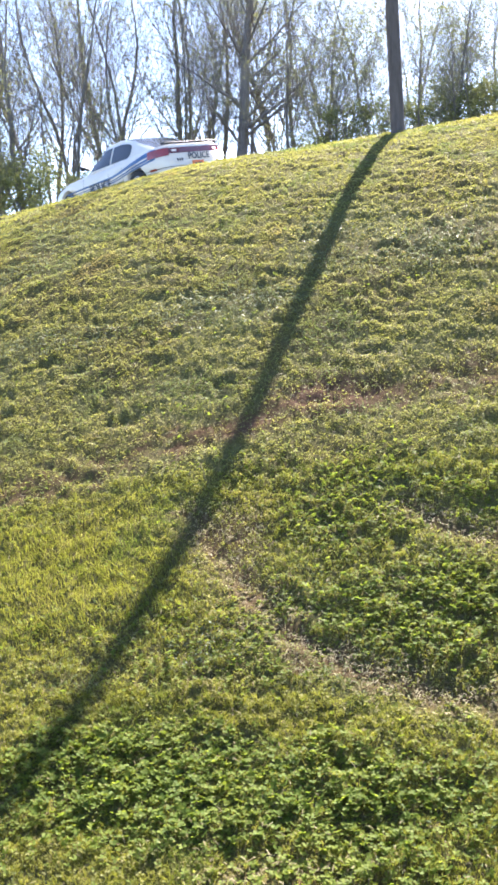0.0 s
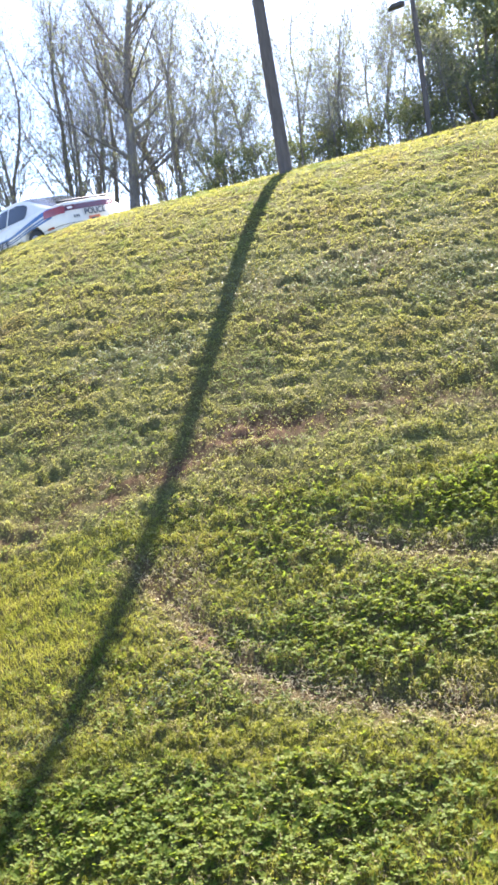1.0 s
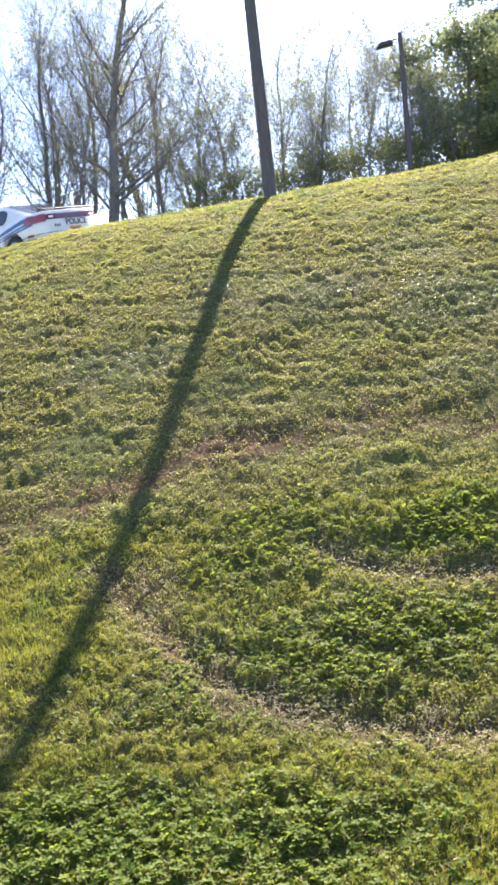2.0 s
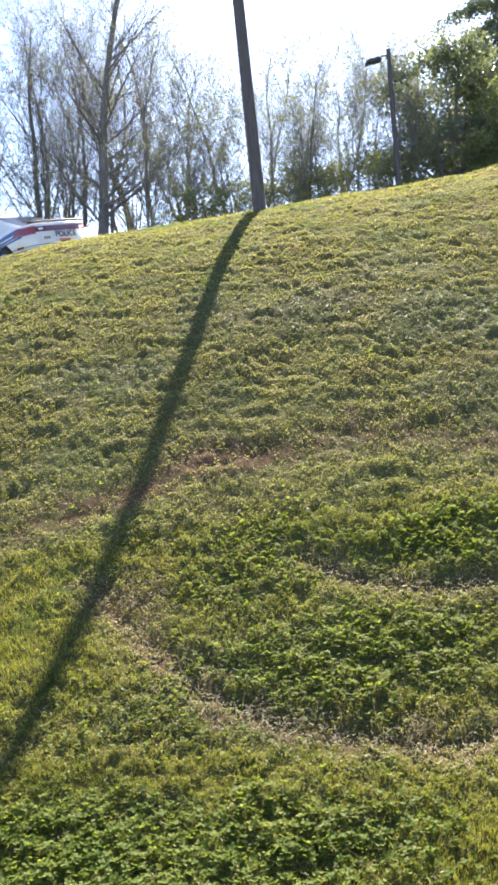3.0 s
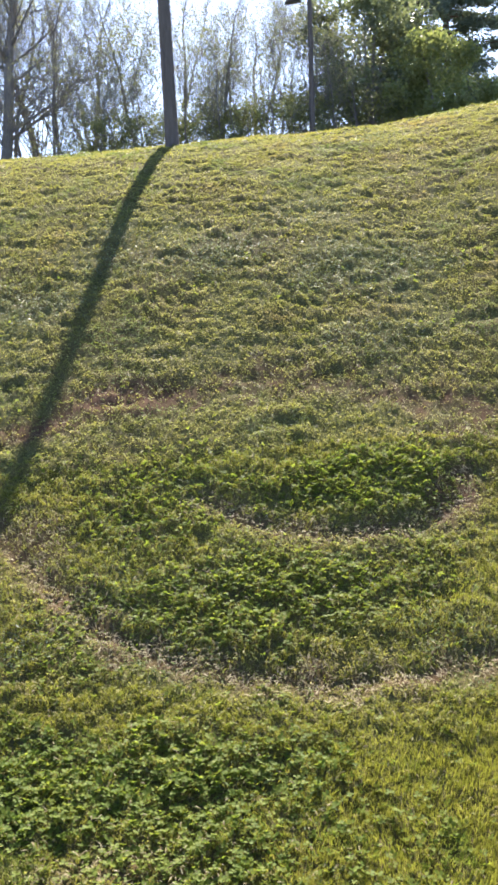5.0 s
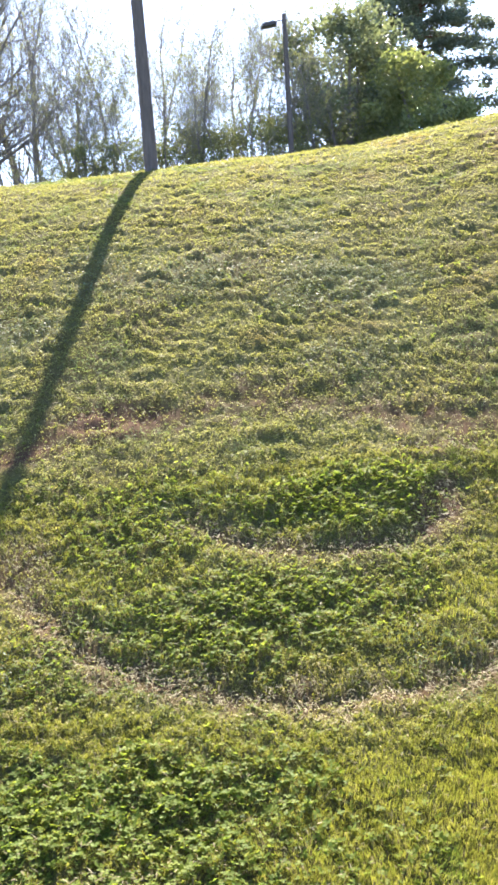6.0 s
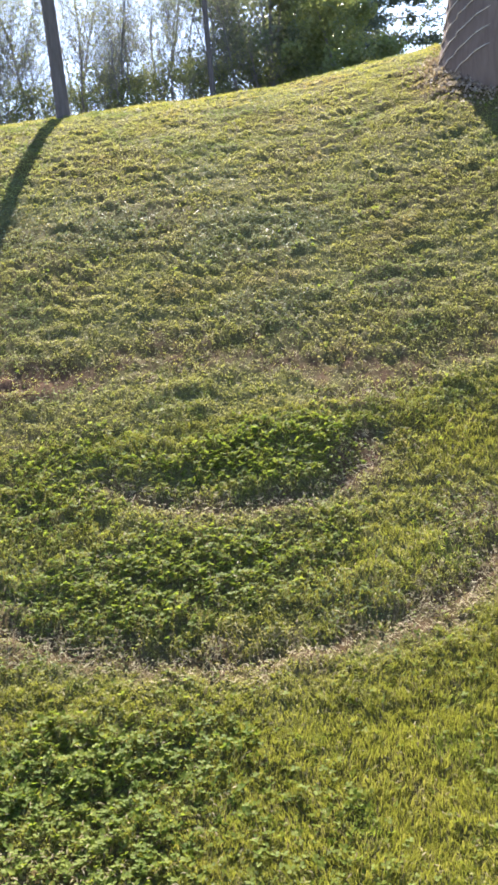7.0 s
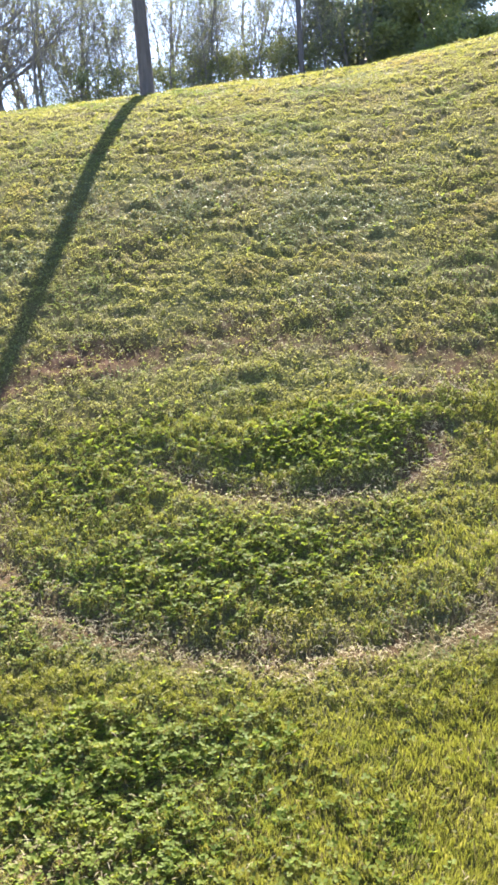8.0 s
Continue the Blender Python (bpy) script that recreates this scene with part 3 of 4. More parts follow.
def straw(rng):
    """Dry clippings and dead leaves that lie in the ruts."""
    xs, ys = [], []
    for y_low, y_high, per_m2 in ((3.6, 6.8, 4200), (6.8, 11.0, 3000), (11.0, 17.5, 600)):
        x, y = scatter(rng, y_low, y_high, per_m2)
        keep = rng.uniform(0, 1, len(x)) < 0.025 + 0.5 * bare(x, y) * (1 - 0.96 * (1 - smooth(0.15, 0.6, away(x, y, UPPER_RUT))))
        xs.append(x[keep]), ys.append(y[keep])
    x, y = np.concatenate(xs), np.concatenate(ys)
    n = len(x)
    z = surface(x, y) + rng.uniform(0.006, 0.045, n)
    a = rng.uniform(0, 6.283, n)
    long, wide = rng.uniform(0.008, 0.032, n), rng.uniform(0.0012, 0.0036, n)
    rise = rng.normal(0, 0.25, n)
    slope = (surface(x, y + 0.05) - surface(x, y - 0.05)) / 0.1
    d = np.stack([np.cos(a), np.sin(a), rise + np.sin(a) * slope], 1)
    s = np.stack([-np.sin(a), np.cos(a), np.cos(a) * slope], 1)
    c = np.stack([x, y, z], 1)
    bow = np.stack([0 * x, 0 * x, rng.uniform(0, 0.012, n)], 1)
    v = np.stack([c - d * long[:, None] - s * wide[:, None], c - d * long[:, None] + s * wide[:, None],
                  c + s * wide[:, None] + bow, c - s * wide[:, None] + bow, c + d * long[:, None]], 1)
    i = np.arange(n)[:, None] * 5
    loops = np.concatenate([i, i + 1, i + 2, i + 3, i + 3, i + 2, i + 4], 1).ravel()
    me = raw_mesh("dry_clippings", v.reshape(-1, 3), loops, np.tile([4, 3], n), STRAW_MAT)
    return tagged(new("dry_clippings", me), "pale dry grass clippings lying in the ruts", "clippings", kind="stuff")


straw(np.random.RandomState(5))


# ---- the poles ----
def pole_tube(height, foot, top, sides=14):
    b = Build()
    zs = [-0.6, 0.0, 0.04, 0.5] + [height * k / 6 for k in range(1, 6)] + [height - 0.03, height]
    rs = [foot * 1.04, foot * 1.04, foot] + [foot + (top - foot) * z / height for z in zs[3:-1]] + [top * 0.85]
    b.tube([Vector((0, 0, z)) for z in zs], rs, sides, True)
    return b


def lamp_post(x, y, height, foot, top, lit_head, lean, label):
    root = new("street_lamp" if lit_head else "utility_pole")
    root.matrix_basis = Matrix.Translation((x, y, rest(x, y))) @ pose(0, 0, 0, 0, lean, 0)
    part("pole", pole_tube(height, foot, top).mesh("pole", POLE_MAT), root)
    if lit_head:
        arm = Build()
        arm.tube([Vector((0, 0, height - 0.18)), Vector((-0.25, -0.02, height - 0.22)), Vector((-0.42, -0.03, height - 0.3))], [0.03, 0.028, 0.028], 8, True)
        part("arm", arm.mesh("arm", METAL_MAT), root)
        bm = bmesh.new()
        bmesh.ops.create_cube(bm, size=1.0)
        for v in bm.verts:
            s = 0.7 if v.co.z > 0 else 1.0
            v.co = Vector((v.co.x * 0.58 * s - 0.52, v.co.y * 0.34 * s - 0.03, v.co.z * 0.15 + height - 0.33 + 0.08 * v.co.x))
        bmesh.ops.bevel(bm, geom=bm.edges[:], offset=0.03, segments=2, affect="EDGES")
        me = bpy.data.meshes.new("head")
        bm.to_mesh(me)
        bm.free()
        me.materials.append(METAL_MAT)
        part("lamp_head", me, root, "flat dark shoebox luminaire")
    return tagged(root, label, "street lamp" if lit_head else "pole")


METAL_MAT = plain("bronze_paint", (0.05, 0.045, 0.04), 0.45, 0.2)
lamp_post(-0.02, 19.25, 9.3, 0.142, 0.085, False, 0.0, "tall dark wooden pole standing on the crest")
lamp_post(4.55, 30.5, 6.0, 0.10, 0.075, True, 0.6, "far dark lamp post with a flat head")


# ---- the police car ----
PAINT_MAT = plain("white_paint", (0.64, 0.595, 0.52), 0.35, 0.0, 0.03, 3.0, 0.0, 0.6)
BLUE_MAT = plain("blue_stripe", (0.02, 0.09, 0.24), 0.35)
GLASS_MAT = plain("tinted_glass", (0.016, 0.02, 0.026), 0.06, 0.0, 0.1, 2.0, 0.0, 0.0)
RED_LENS_MAT = plain("red_lens", (0.24, 0.02, 0.018), 0.15, 0.0, 0.15, 6.0, 0.0, 1.0)
DARK_LENS_MAT = plain("smoked_lens", (0.10, 0.012, 0.014), 0.15, 0.0, 0.1, 6.0, 0.0, 1.0)
CLEAR_LENS_MAT = plain("clear_lens", (0.7, 0.62, 0.6), 0.2)
RUBBER_MAT = plain("tyre_rubber", (0.02, 0.02, 0.021), 0.8)
RIM_MAT = plain("steel_rim", (0.35, 0.35, 0.36), 0.35, 0.9)
TRIM_MAT = plain("black_trim", (0.02, 0.02, 0.022), 0.5)
PLATE_MAT = plain("orange_plate", (0.62, 0.17, 0.06), 0.5)
LETTER_MAT = plain("dark_letters", (0.02, 0.035, 0.06), 0.5)
# Emissive white for the disc at the car's right rear.
DISC_MAT, disc_nt, disc_bsdf = material("emissive_white")
disc_bsdf.inputs["Emission Color"].default_value = (1.0, 0.97, 0.92, 1)
disc_bsdf.inputs["Emission Strength"].default_value = 60.0

Z_BODY = [0.20, 0.30, 0.45, 0.60, 0.75, 0.90, 0.99, 1.05, 1.085]
REAR = [-0.93, -1.02, -1.06, -1.07, -1.05, -1.01, -1.0, -0.98, -0.85]
FRONT = [3.86, 3.98, 4.02, 4.02, 4.0, 3.94, 3.84, 3.7, 3.4]
HALF = [0.84, 0.92, 0.945, 0.95, 0.955, 0.94, 0.91, 0.86, 0.70]
Z_CABIN = [0.93, 1.01, 1.13, 1.27, 1.395, 1.465, 1.50, 1.515]
CABIN_REAR = [-0.86, -0.64, -0.34, 0.0, 0.28, 0.52, 0.78, 1.0]
CABIN_FRONT = [2.6, 2.48, 2.26, 2.0, 1.78, 1.64, 1.5, 1.35]
CABIN_HALF = [0.86, 0.83, 0.78, 0.71, 0.645, 0.60, 0.53, 0.40]


def deck(y):
    """How much the upper body drops from boot to bonnet."""
    return np.interp(y, [-1.1, 0.2, 1.0, 2.2, 3.0, 3.7, 4.1], [0.985, 0.97, 0.915, 0.905, 0.88, 0.80, 0.72])


def body_at(u, z, grow_by=0.0):
    """A place on the body: u runs round the plan from the right side over the front, left side and rear."""
    hw, yr, yf = np.interp(z, Z_BODY, HALF) + grow_by, np.interp(z, Z_BODY, REAR) - grow_by, np.interp(z, Z_BODY, FRONT) + grow_by
    c, s = math.cos(u), math.sin(u)
    x = hw * math.copysign(abs(c) ** 0.30, c)
    y = (yr + yf) / 2 + (yf - yr) / 2 * math.copysign(abs(s) ** 0.30, s)
    return Vector((x, y, z * (1 + (deck(y) - 1) * smooth(0.45, 1.0, z))))


def side_at(y, z, grow_by=0.0, side=-1):
    hw, yr, yf = np.interp(z, Z_BODY, HALF), np.interp(z, Z_BODY, REAR), np.interp(z, Z_BODY, FRONT)
    v = min(0.999, abs(y - (yr + yf) / 2) / ((yf - yr) / 2))
    return Vector((side * (hw * (1 - v ** 6.67) ** 0.15 + grow_by), y, z * (1 + (deck(y) - 1) * smooth(0.45, 1.0, z))))


def rear_at(x, z, grow_by=0.0):
    hw, yr, yf = np.interp(z, Z_BODY, HALF), np.interp(z, Z_BODY, REAR), np.interp(z, Z_BODY, FRONT)
    v = min(0.9995, abs(x) / hw)
    y = (yr + yf) / 2 - (yf - yr) / 2 * (1 - v ** 6.67) ** 0.15 - grow_by
    return Vector((x, y, z * (1 + (deck(y) - 1) * smooth(0.45, 1.0, z))))


def cabin_side(y, z, grow_by=0.0, side=-1):
    hw, yr, yf = np.interp(z, Z_CABIN, CABIN_HALF), np.interp(z, Z_CABIN, CABIN_REAR), np.interp(z, Z_CABIN, CABIN_FRONT)
    v = min(0.999, abs(y - (yr + yf) / 2) / ((yf - yr) / 2))
    return Vector((side * (hw * (1 - v ** 5) ** 0.2 + grow_by), y, z))


def cabin_end(x, z, grow_by, rear=True):
    hw, yr, yf = np.interp(z, Z_CABIN, CABIN_HALF), np.interp(z, Z_CABIN, CABIN_REAR), np.interp(z, Z_CABIN, CABIN_FRONT)
    v = min(0.999, abs(x) / hw)
    reach = (yf - yr) / 2 * (1 - v ** 5) ** 0.2 + grow_by
    return Vector((x, (yr + yf) / 2 + (-reach if rear else reach), z + grow_by * 0.5))


def sheet(place, us, vs, mat, name):
    """A curved panel with a little thickness, from a function of two parameters."""
    b = Build()
    verts = [place(u, v) for v in vs for u in us]
    n = len(us)
    faces = [(j * n + i, j * n + i + 1, (j + 1) * n + i + 1, (j + 1) * n + i) for j in range(len(vs) - 1) for i in range(n - 1)]
    b.add(verts, faces)
    return b.mesh(name, mat)


def letters(text, height, mat, name):
    c = bpy.data.curves.new(name, "FONT")
    c.body, c.size, c.align_x, c.align_y, c.extrude, c.offset = text, height / 0.72, "CENTER", "CENTER", 0.003, 0.003 * height / 0.13
    ob = new(name, c)
    me = bpy.data.meshes.new_from_object(ob.evaluated_get(bpy.context.evaluated_depsgraph_get()))
    bpy.data.objects.remove(ob)
    me.materials.clear()
    me.materials.append(mat)
    return me


def lofted(zs, place, count, close_top=True):
    b = Build()
    verts = [place(6.28319 * k / count, z) for z in zs for k in range(count)]
    faces = [(j * count + k, j * count + (k + 1) % count, (j + 1) * count + (k + 1) % count, (j + 1) * count + k) for j in range(len(zs) - 1) for k in range(count)]
    last = (len(zs) - 1) * count
    faces += [tuple(range(last, last + count)), tuple(reversed(range(count)))]
    b.add(verts, faces)
    return b


def cabin_at(u, z):
    hw, yr, yf = np.interp(z, Z_CABIN, CABIN_HALF), np.interp(z, Z_CABIN, CABIN_REAR), np.interp(z, Z_CABIN, CABIN_FRONT)
    c, s = math.cos(u), math.sin(u)
    return Vector((hw * math.copysign(abs(c) ** 0.4, c), (yr + yf) / 2 + (yf - yr) / 2 * math.copysign(abs(s) ** 0.4, s), z))


def car_body():
    """The lower body with its wheel openings cut out."""
    ob = new("body", lofted(Z_BODY, body_at, 96).mesh("body", PAINT_MAT))
    cutters = []
    for y in (0.0, 3.05):
        b = Build()
        b.tube([Vector((-1.3, y, 0.36)), Vector((-0.62, y, 0.36))], [0.4, 0.4], 32, True)
        b.tube([Vector((0.62, y, 0.36)), Vector((1.3, y, 0.36))], [0.4, 0.4], 32, True)
        cutter = new("cutter", b.mesh("cutter", TRIM_MAT))
        mod = ob.modifiers.new("cut", "BOOLEAN")
        mod.operation, mod.object, mod.solver = "DIFFERENCE", cutter, "EXACT"
        cutters.append(cutter)
    bpy.context.view_layer.update()
    me = bpy.data.meshes.new_from_object(ob.evaluated_get(bpy.context.evaluated_depsgraph_get()))
    bpy.data.objects.remove(ob)
    for cutter in cutters:
        bpy.data.objects.remove(cutter)
    me.name = "body"
    return me


def police_car(m):
    car = new("police_car")
    car.matrix_basis = m
    body = part("body", car_body(), car, "white painted body with blue stripes")
    cabin = part("roof", lofted(Z_CABIN, cabin_at, 64).mesh("roof", PAINT_MAT), car)
    span = np.linspace
    for side in (-1, 1):
        part("side_window", sheet(lambda y, z: cabin_side(y, z, 0.006, side), span(1.14, 1.80, 6), span(1.02, 1.40, 5), GLASS_MAT, "side_window"), car)
        front_corner = sheet(lambda t, z: cabin_side(1.80 + t * (np.interp(z, Z_CABIN, CABIN_FRONT) - 0.16 - 1.80), z, 0.006, side), span(0, 1, 5), span(1.02, 1.35, 5), GLASS_MAT, "quarter_window")
        part("quarter_window", front_corner, car)
        part("side_window", sheet(lambda t, z: cabin_side(1.08 - t * 0.80 * (1 - abs((z - 1.17) / 0.24) ** 3) ** 0.5, z, 0.006, side), span(0, 1, 9), span(1.025, 1.395, 9), GLASS_MAT, "side_window"), car)
        lines = ((0.62, 0.76, 0.955, 0.07), (0.55, 0.69, 0.865, 0.032), (0.50, 0.64, 0.80, 0.03))
        for low, mid, high, thick in lines:
            part("stripe", sheet(lambda y, t: side_at(y, np.interp(y, [-0.8, 0.2, 0.9, 3.2], [high, mid + 0.05, mid - 0.04, low + 0.06]) + t * thick * np.interp(y, [-0.8, 0.5, 3.2], [1.6, 1.0, 0.6]), 0.004, side),
                                 span(-0.72, 3.1, 26), span(0, 1, 3), BLUE_MAT, "stripe"), body)
        part("door_handle", sheet(lambda y, z: side_at(y, z, 0.025, side), span(0.62, 0.82, 4), span(0.86, 0.895, 3), PAINT_MAT, "door_handle"), body)
        part("door_handle", sheet(lambda y, z: side_at(y, z, 0.025, side), span(1.62, 1.82, 4), span(0.86, 0.895, 3), PAINT_MAT, "door_handle"), body)
        for at in (0.52, 1.1, 2.25):
            part("door_seam", sheet(lambda y, z: side_at(y, z, 0.002, side), span(at - 0.006, at + 0.006, 2), span(0.32, 0.98, 7), TRIM_MAT, "door_seam"), body)
        mirror = Build()
        mirror.tube([Vector((side * 0.84, 2.02, 1.07)), Vector((side * 0.95, 2.0, 1.1)), Vector((side * 1.0, 1.99, 1.11)), Vector((side * 1.09, 1.97, 1.11))], [0.025, 0.035, 0.06, 0.045], 10, True)
        part("mirror", mirror.mesh("mirror", TRIM_MAT), car, "black door mirror")
        part("taillight", sheet(lambda u, z: body_at(u, z, 0.012), span(3.60, 4.36, 16) if side < 0 else span(5.06, 5.82, 16), span(0.825, 1.0, 4), RED_LENS_MAT, "taillight"), car, "red tail lamp lens")
        part("reverse_light", sheet(lambda x, z: rear_at(x, z, 0.02), span(side * 0.50, side * 0.62, 3), span(0.90, 0.945, 3), CLEAR_LENS_MAT, "reverse_light"), car)
        part("side_marker", sheet(lambda y, z: side_at(y, z, 0.006, side), span(-0.72, -0.52, 4), span(0.55, 0.60, 2), RED_LENS_MAT, "side_marker"), car)
        for y in (0.0, 3.05):
            tyre = Build()
            cx = side * 0.83
            tyre.tube([Vector((cx - 0.11, y, 0.345)), Vector((cx - 0.1, y, 0.345)), Vector((cx + 0.1, y, 0.345)), Vector((cx + 0.11, y, 0.345))], [0.30, 0.345, 0.345, 0.30], 32, True)
            wheel = part("wheel", tyre.mesh("tyre", RUBBER_MAT), car, "black rubber tyre")
            rim = Build()
            rim.tube([Vector((cx + side * 0.10, y, 0.345)), Vector((cx + side * 0.116, y, 0.345)), Vector((cx + side * 0.122, y, 0.345))], [0.235, 0.225, 0.06], 24, True)
            part("rim", rim.mesh("rim", RIM_MAT), wheel, "grey steel wheel rim")
    part("light_bar", sheet(lambda x, z: rear_at(x, z, 0.010), span(-0.72, 0.72, 13), span(0.86, 0.985, 4), DARK_LENS_MAT, "light_bar"), car, "smoked red panel between the lamps")
    part("rear_window", sheet(lambda x, z: cabin_end(x, z, 0.008), span(-0.56, 0.56, 13), span(1.06, 1.455, 7), GLASS_MAT, "rear_window"), car)
    part("windscreen", sheet(lambda x, z: cabin_end(x, z, 0.008, False), span(-0.56, 0.56, 13), span(1.04, 1.43, 7), GLASS_MAT, "windscreen"), car)
    spoiler = Build()
    spoiler.tube([Vector((x, -0.93 + 0.10 * abs(x) ** 3, 1.082)) for x in span(-0.78, 0.78, 13)], [0.022] * 13, 8, True)
    part("spoiler", spoiler.mesh("spoiler", TRIM_MAT), car, "dark lip along the boot lid")
    part("brake_light", sheet(lambda x, z: Vector((x, -0.957, z)), span(-0.09, 0.09, 3), span(1.074, 1.095, 2), DARK_LENS_MAT, "brake_light"), car)
    part("number_plate", sheet(lambda x, z: rear_at(x, z, 0.012), span(-0.16, 0.16, 3), span(0.53, 0.665, 3), PLATE_MAT, "number_plate"), car, "orange and white number plate")
    part("plate_bars", sheet(lambda x, z: rear_at(x, z, 0.016), span(-0.11, 0.11, 3), span(0.58, 0.62, 2), LETTER_MAT, "plate_bars"), car)
    for k in range(3):
        part("unit_bar", sheet(lambda x, z: rear_at(x, z, 0.006), span(-0.54 + k * 0.06, -0.505 + k * 0.06, 2), span(0.68, 0.745, 2), LETTER_MAT, "unit_bar"), car)
    part("bumper_seam", sheet(lambda u, z: body_at(u, z, 0.002), span(3.35, 6.07, 40), span(0.565, 0.577, 2), TRIM_MAT, "bumper_seam"), car)
    spot = rear_at(0.05, 0.765, 0.03)
    part("lettering", letters("POLICE", 0.13, LETTER_MAT, "lettering"), car, "dark POLICE lettering", pose(spot.x, spot.y, spot.z, 90, 0, 0))
    door = side_at(1.5, 0.60, 0.01)
    part("lettering", letters("POLICE", 0.21, LETTER_MAT, "lettering"), car, "dark POLICE lettering", pose(door.x, door.y, door.z, 90, 0, -90))
    # Small emissive white disc added at the right end of the rear.
    lamp = Build()
    c = rear_at(0.70, 0.76, 0.03)
    lamp.tube([c + Vector((0, 0.06, 0)), c, c + Vector((0.01, -0.03, 0))], [0.06, 0.095, 0.05], 14, True)
    part("rear_bright_disc", lamp.mesh("rear_bright_disc", DISC_MAT), car, "glaring white emissive disc")
    return tagged(car, "white police car with blue stripes behind the crest", "car")


def car_pose(x, y, heading, pitch, roll):
    return Matrix.Translation((x, y, rest(x, y))) @ pose(0, 0, 0, 0, 0, heading) @ pose(0, 0, 0, pitch, roll, 0)


police_car(car_pose(-5.16, 20.87, 51.6, -2.0, -5.5))


# ---- woods behind the bank ----
def place(ob, x, y, turn=0.0, scale=1.0, sink=0.0):
    ob.matrix_basis = Matrix.Translation((x, y, rest(x, y) - sink)) @ pose(0, 0, 0, 0, 0, turn) @ Matrix.Scale(scale, 4)
    return ob


def copies(ob, spots):
    """Further trees of a kind: x, y, turn, scale."""
    for x, y, turn, scale in spots:
        copy_thing(ob, Matrix.Translation((x, y, rest(x, y))) @ pose(0, 0, 0, 0, 0, turn) @ Matrix.Scale(scale / ob.scale[0], 4))


BARE = "bare grey tree with sparse young spring leaves"
big = tagged(place(tree(11, 12.8, 0.25, 2600, 0.042, BUD_MAT, BARK_MAT, (25, 9, 6), (0.95, 0.75, 0.8), 0.045, "tall bare tree with thick grey trunk", "tree", 0.62), -6.35, 34.0, 40), group="woodland trees")
a = tagged(place(tree(12, 12.5, 0.14, 1500, 0.042, BUD_MAT, BARK_MAT, (14, 8, 6), (0.6, 0.7, 0.8), 0.075, BARE), -14.6, 34.0), group="woodland trees")
b = tagged(place(tree(13, 11.5, 0.10, 1500, 0.042, BUD_MAT, BARK_MAT, (14, 8, 6), (0.6, 0.7, 0.8), 0.09, BARE), -11.2, 35.0), group="woodland trees")
c = tagged(place(tree(14, 9.0, 0.075, 1500, 0.042, BUD_MAT, BARK_MAT, (14, 8, 6), (0.65, 0.75, 0.8), 0.12, "slender bare sapling with pale new leaves"), -4.4, 33.0), group="woodland trees")
d = tagged(place(tree(15, 8.2, 0.085, 2000, 0.042, BUD_MAT, BARK_MAT, (12, 8, 5), (0.9, 0.75, 0.8), 0.1, "low spreading tree with pale new leaves"), -0.9, 34.5), group="woodland trees")
copies(a, [(-17.5, 36, 120, 1.05), (-9.1, 36, 200, 0.95), (-19.5, 33, 300, 1.0), (-13.0, 39, 60, 1.1), (-7.9, 40, 250, 1.0), (-22, 37, 20, 1.1)])
copies(b, [(-10.0, 33.5, 80, 0.95), (-16.0, 33, 170, 1.0), (-12.4, 33, 290, 0.92), (-7.6, 36.5, 30, 0.9), (-18.3, 39, 250, 1.1), (-5.2, 38, 140, 0.9), (-14.0, 37, 10, 1.0)])
copies(c, [(-3.3, 35.5, 70, 1.0), (-2.4, 33.5, 150, 0.86), (0.6, 36, 220, 0.8), (2.2, 35, 310, 0.74), (4.2, 37, 20, 0.82), (-8.4, 34, 110, 1.05), (-5.3, 35, 260, 0.95), (5.6, 35.5, 190, 0.72), (3.2, 33.5, 45, 0.66)])
copies(d, [(1.2, 33.6, 130, 0.9), (3.3, 36.5, 240, 0.95), (-2.6, 37.5, 330, 1.0), (5.2, 34, 60, 0.82), (-13.2, 33.5, 280, 0.9), (-4.0, 39, 180, 1.05), (0.1, 39, 90, 1.1), (7.0, 38, 10, 0.95)])
# low brush along the edge of the woods
copies(d, [(-4.9 + 0.83 * k, 31.2 + 1.7 * ((k * 7) % 5) / 5, 77 * k % 360, 0.46 + 0.05 * ((k * 3) % 5)) for k in range(15)])
copies(b, [(-22 + 3.2 * k, 43 + 2.0 * ((k * 5) % 4), 101 * k % 360, 1.0 + 0.06 * ((k * 3) % 4)) for k in range(6)])
copies(b, [(-20.5 + 2.3 * k, 35.5 + 1.4 * ((k * 3) % 4), 57 * k % 360, 0.86 + 0.07 * ((k * 5) % 4)) for k in range(8)])

leafy = tagged(place(tree(16, 6.4, 0.05, 2400, 0.046, BUD_MAT, BARK_MAT, (15, 8, 5), (0.7, 0.75, 0.8), 0.11, "slender sapling in fresh pale green leaf"), -13.9, 32.4), group="woodland trees")
copies(leafy, [(-16.2, 32.0, 60, 0.95), (-11.4, 32.6, 130, 0.85), (-7.6, 33.2, 280, 0.8), (-2.6, 34.2, 95, 0.9), (2.4, 34.4, 330, 0.85), (-4.6, 34.6, 200, 0.95), (-0.6, 33.8, 20, 0.9), (0.9, 35.5, 160, 1.05), (4.3, 35.0, 240, 0.9)])
twiggy = tagged(place(tree(17, 13.5, 0.11, 900, 0.042, BUD_MAT, BARK_MAT, (20, 10, 7), (0.55, 0.65, 0.75), 0.085, "tall slim bare tree with dense fine twigs"), -15.4, 38.0), group="woodland trees")
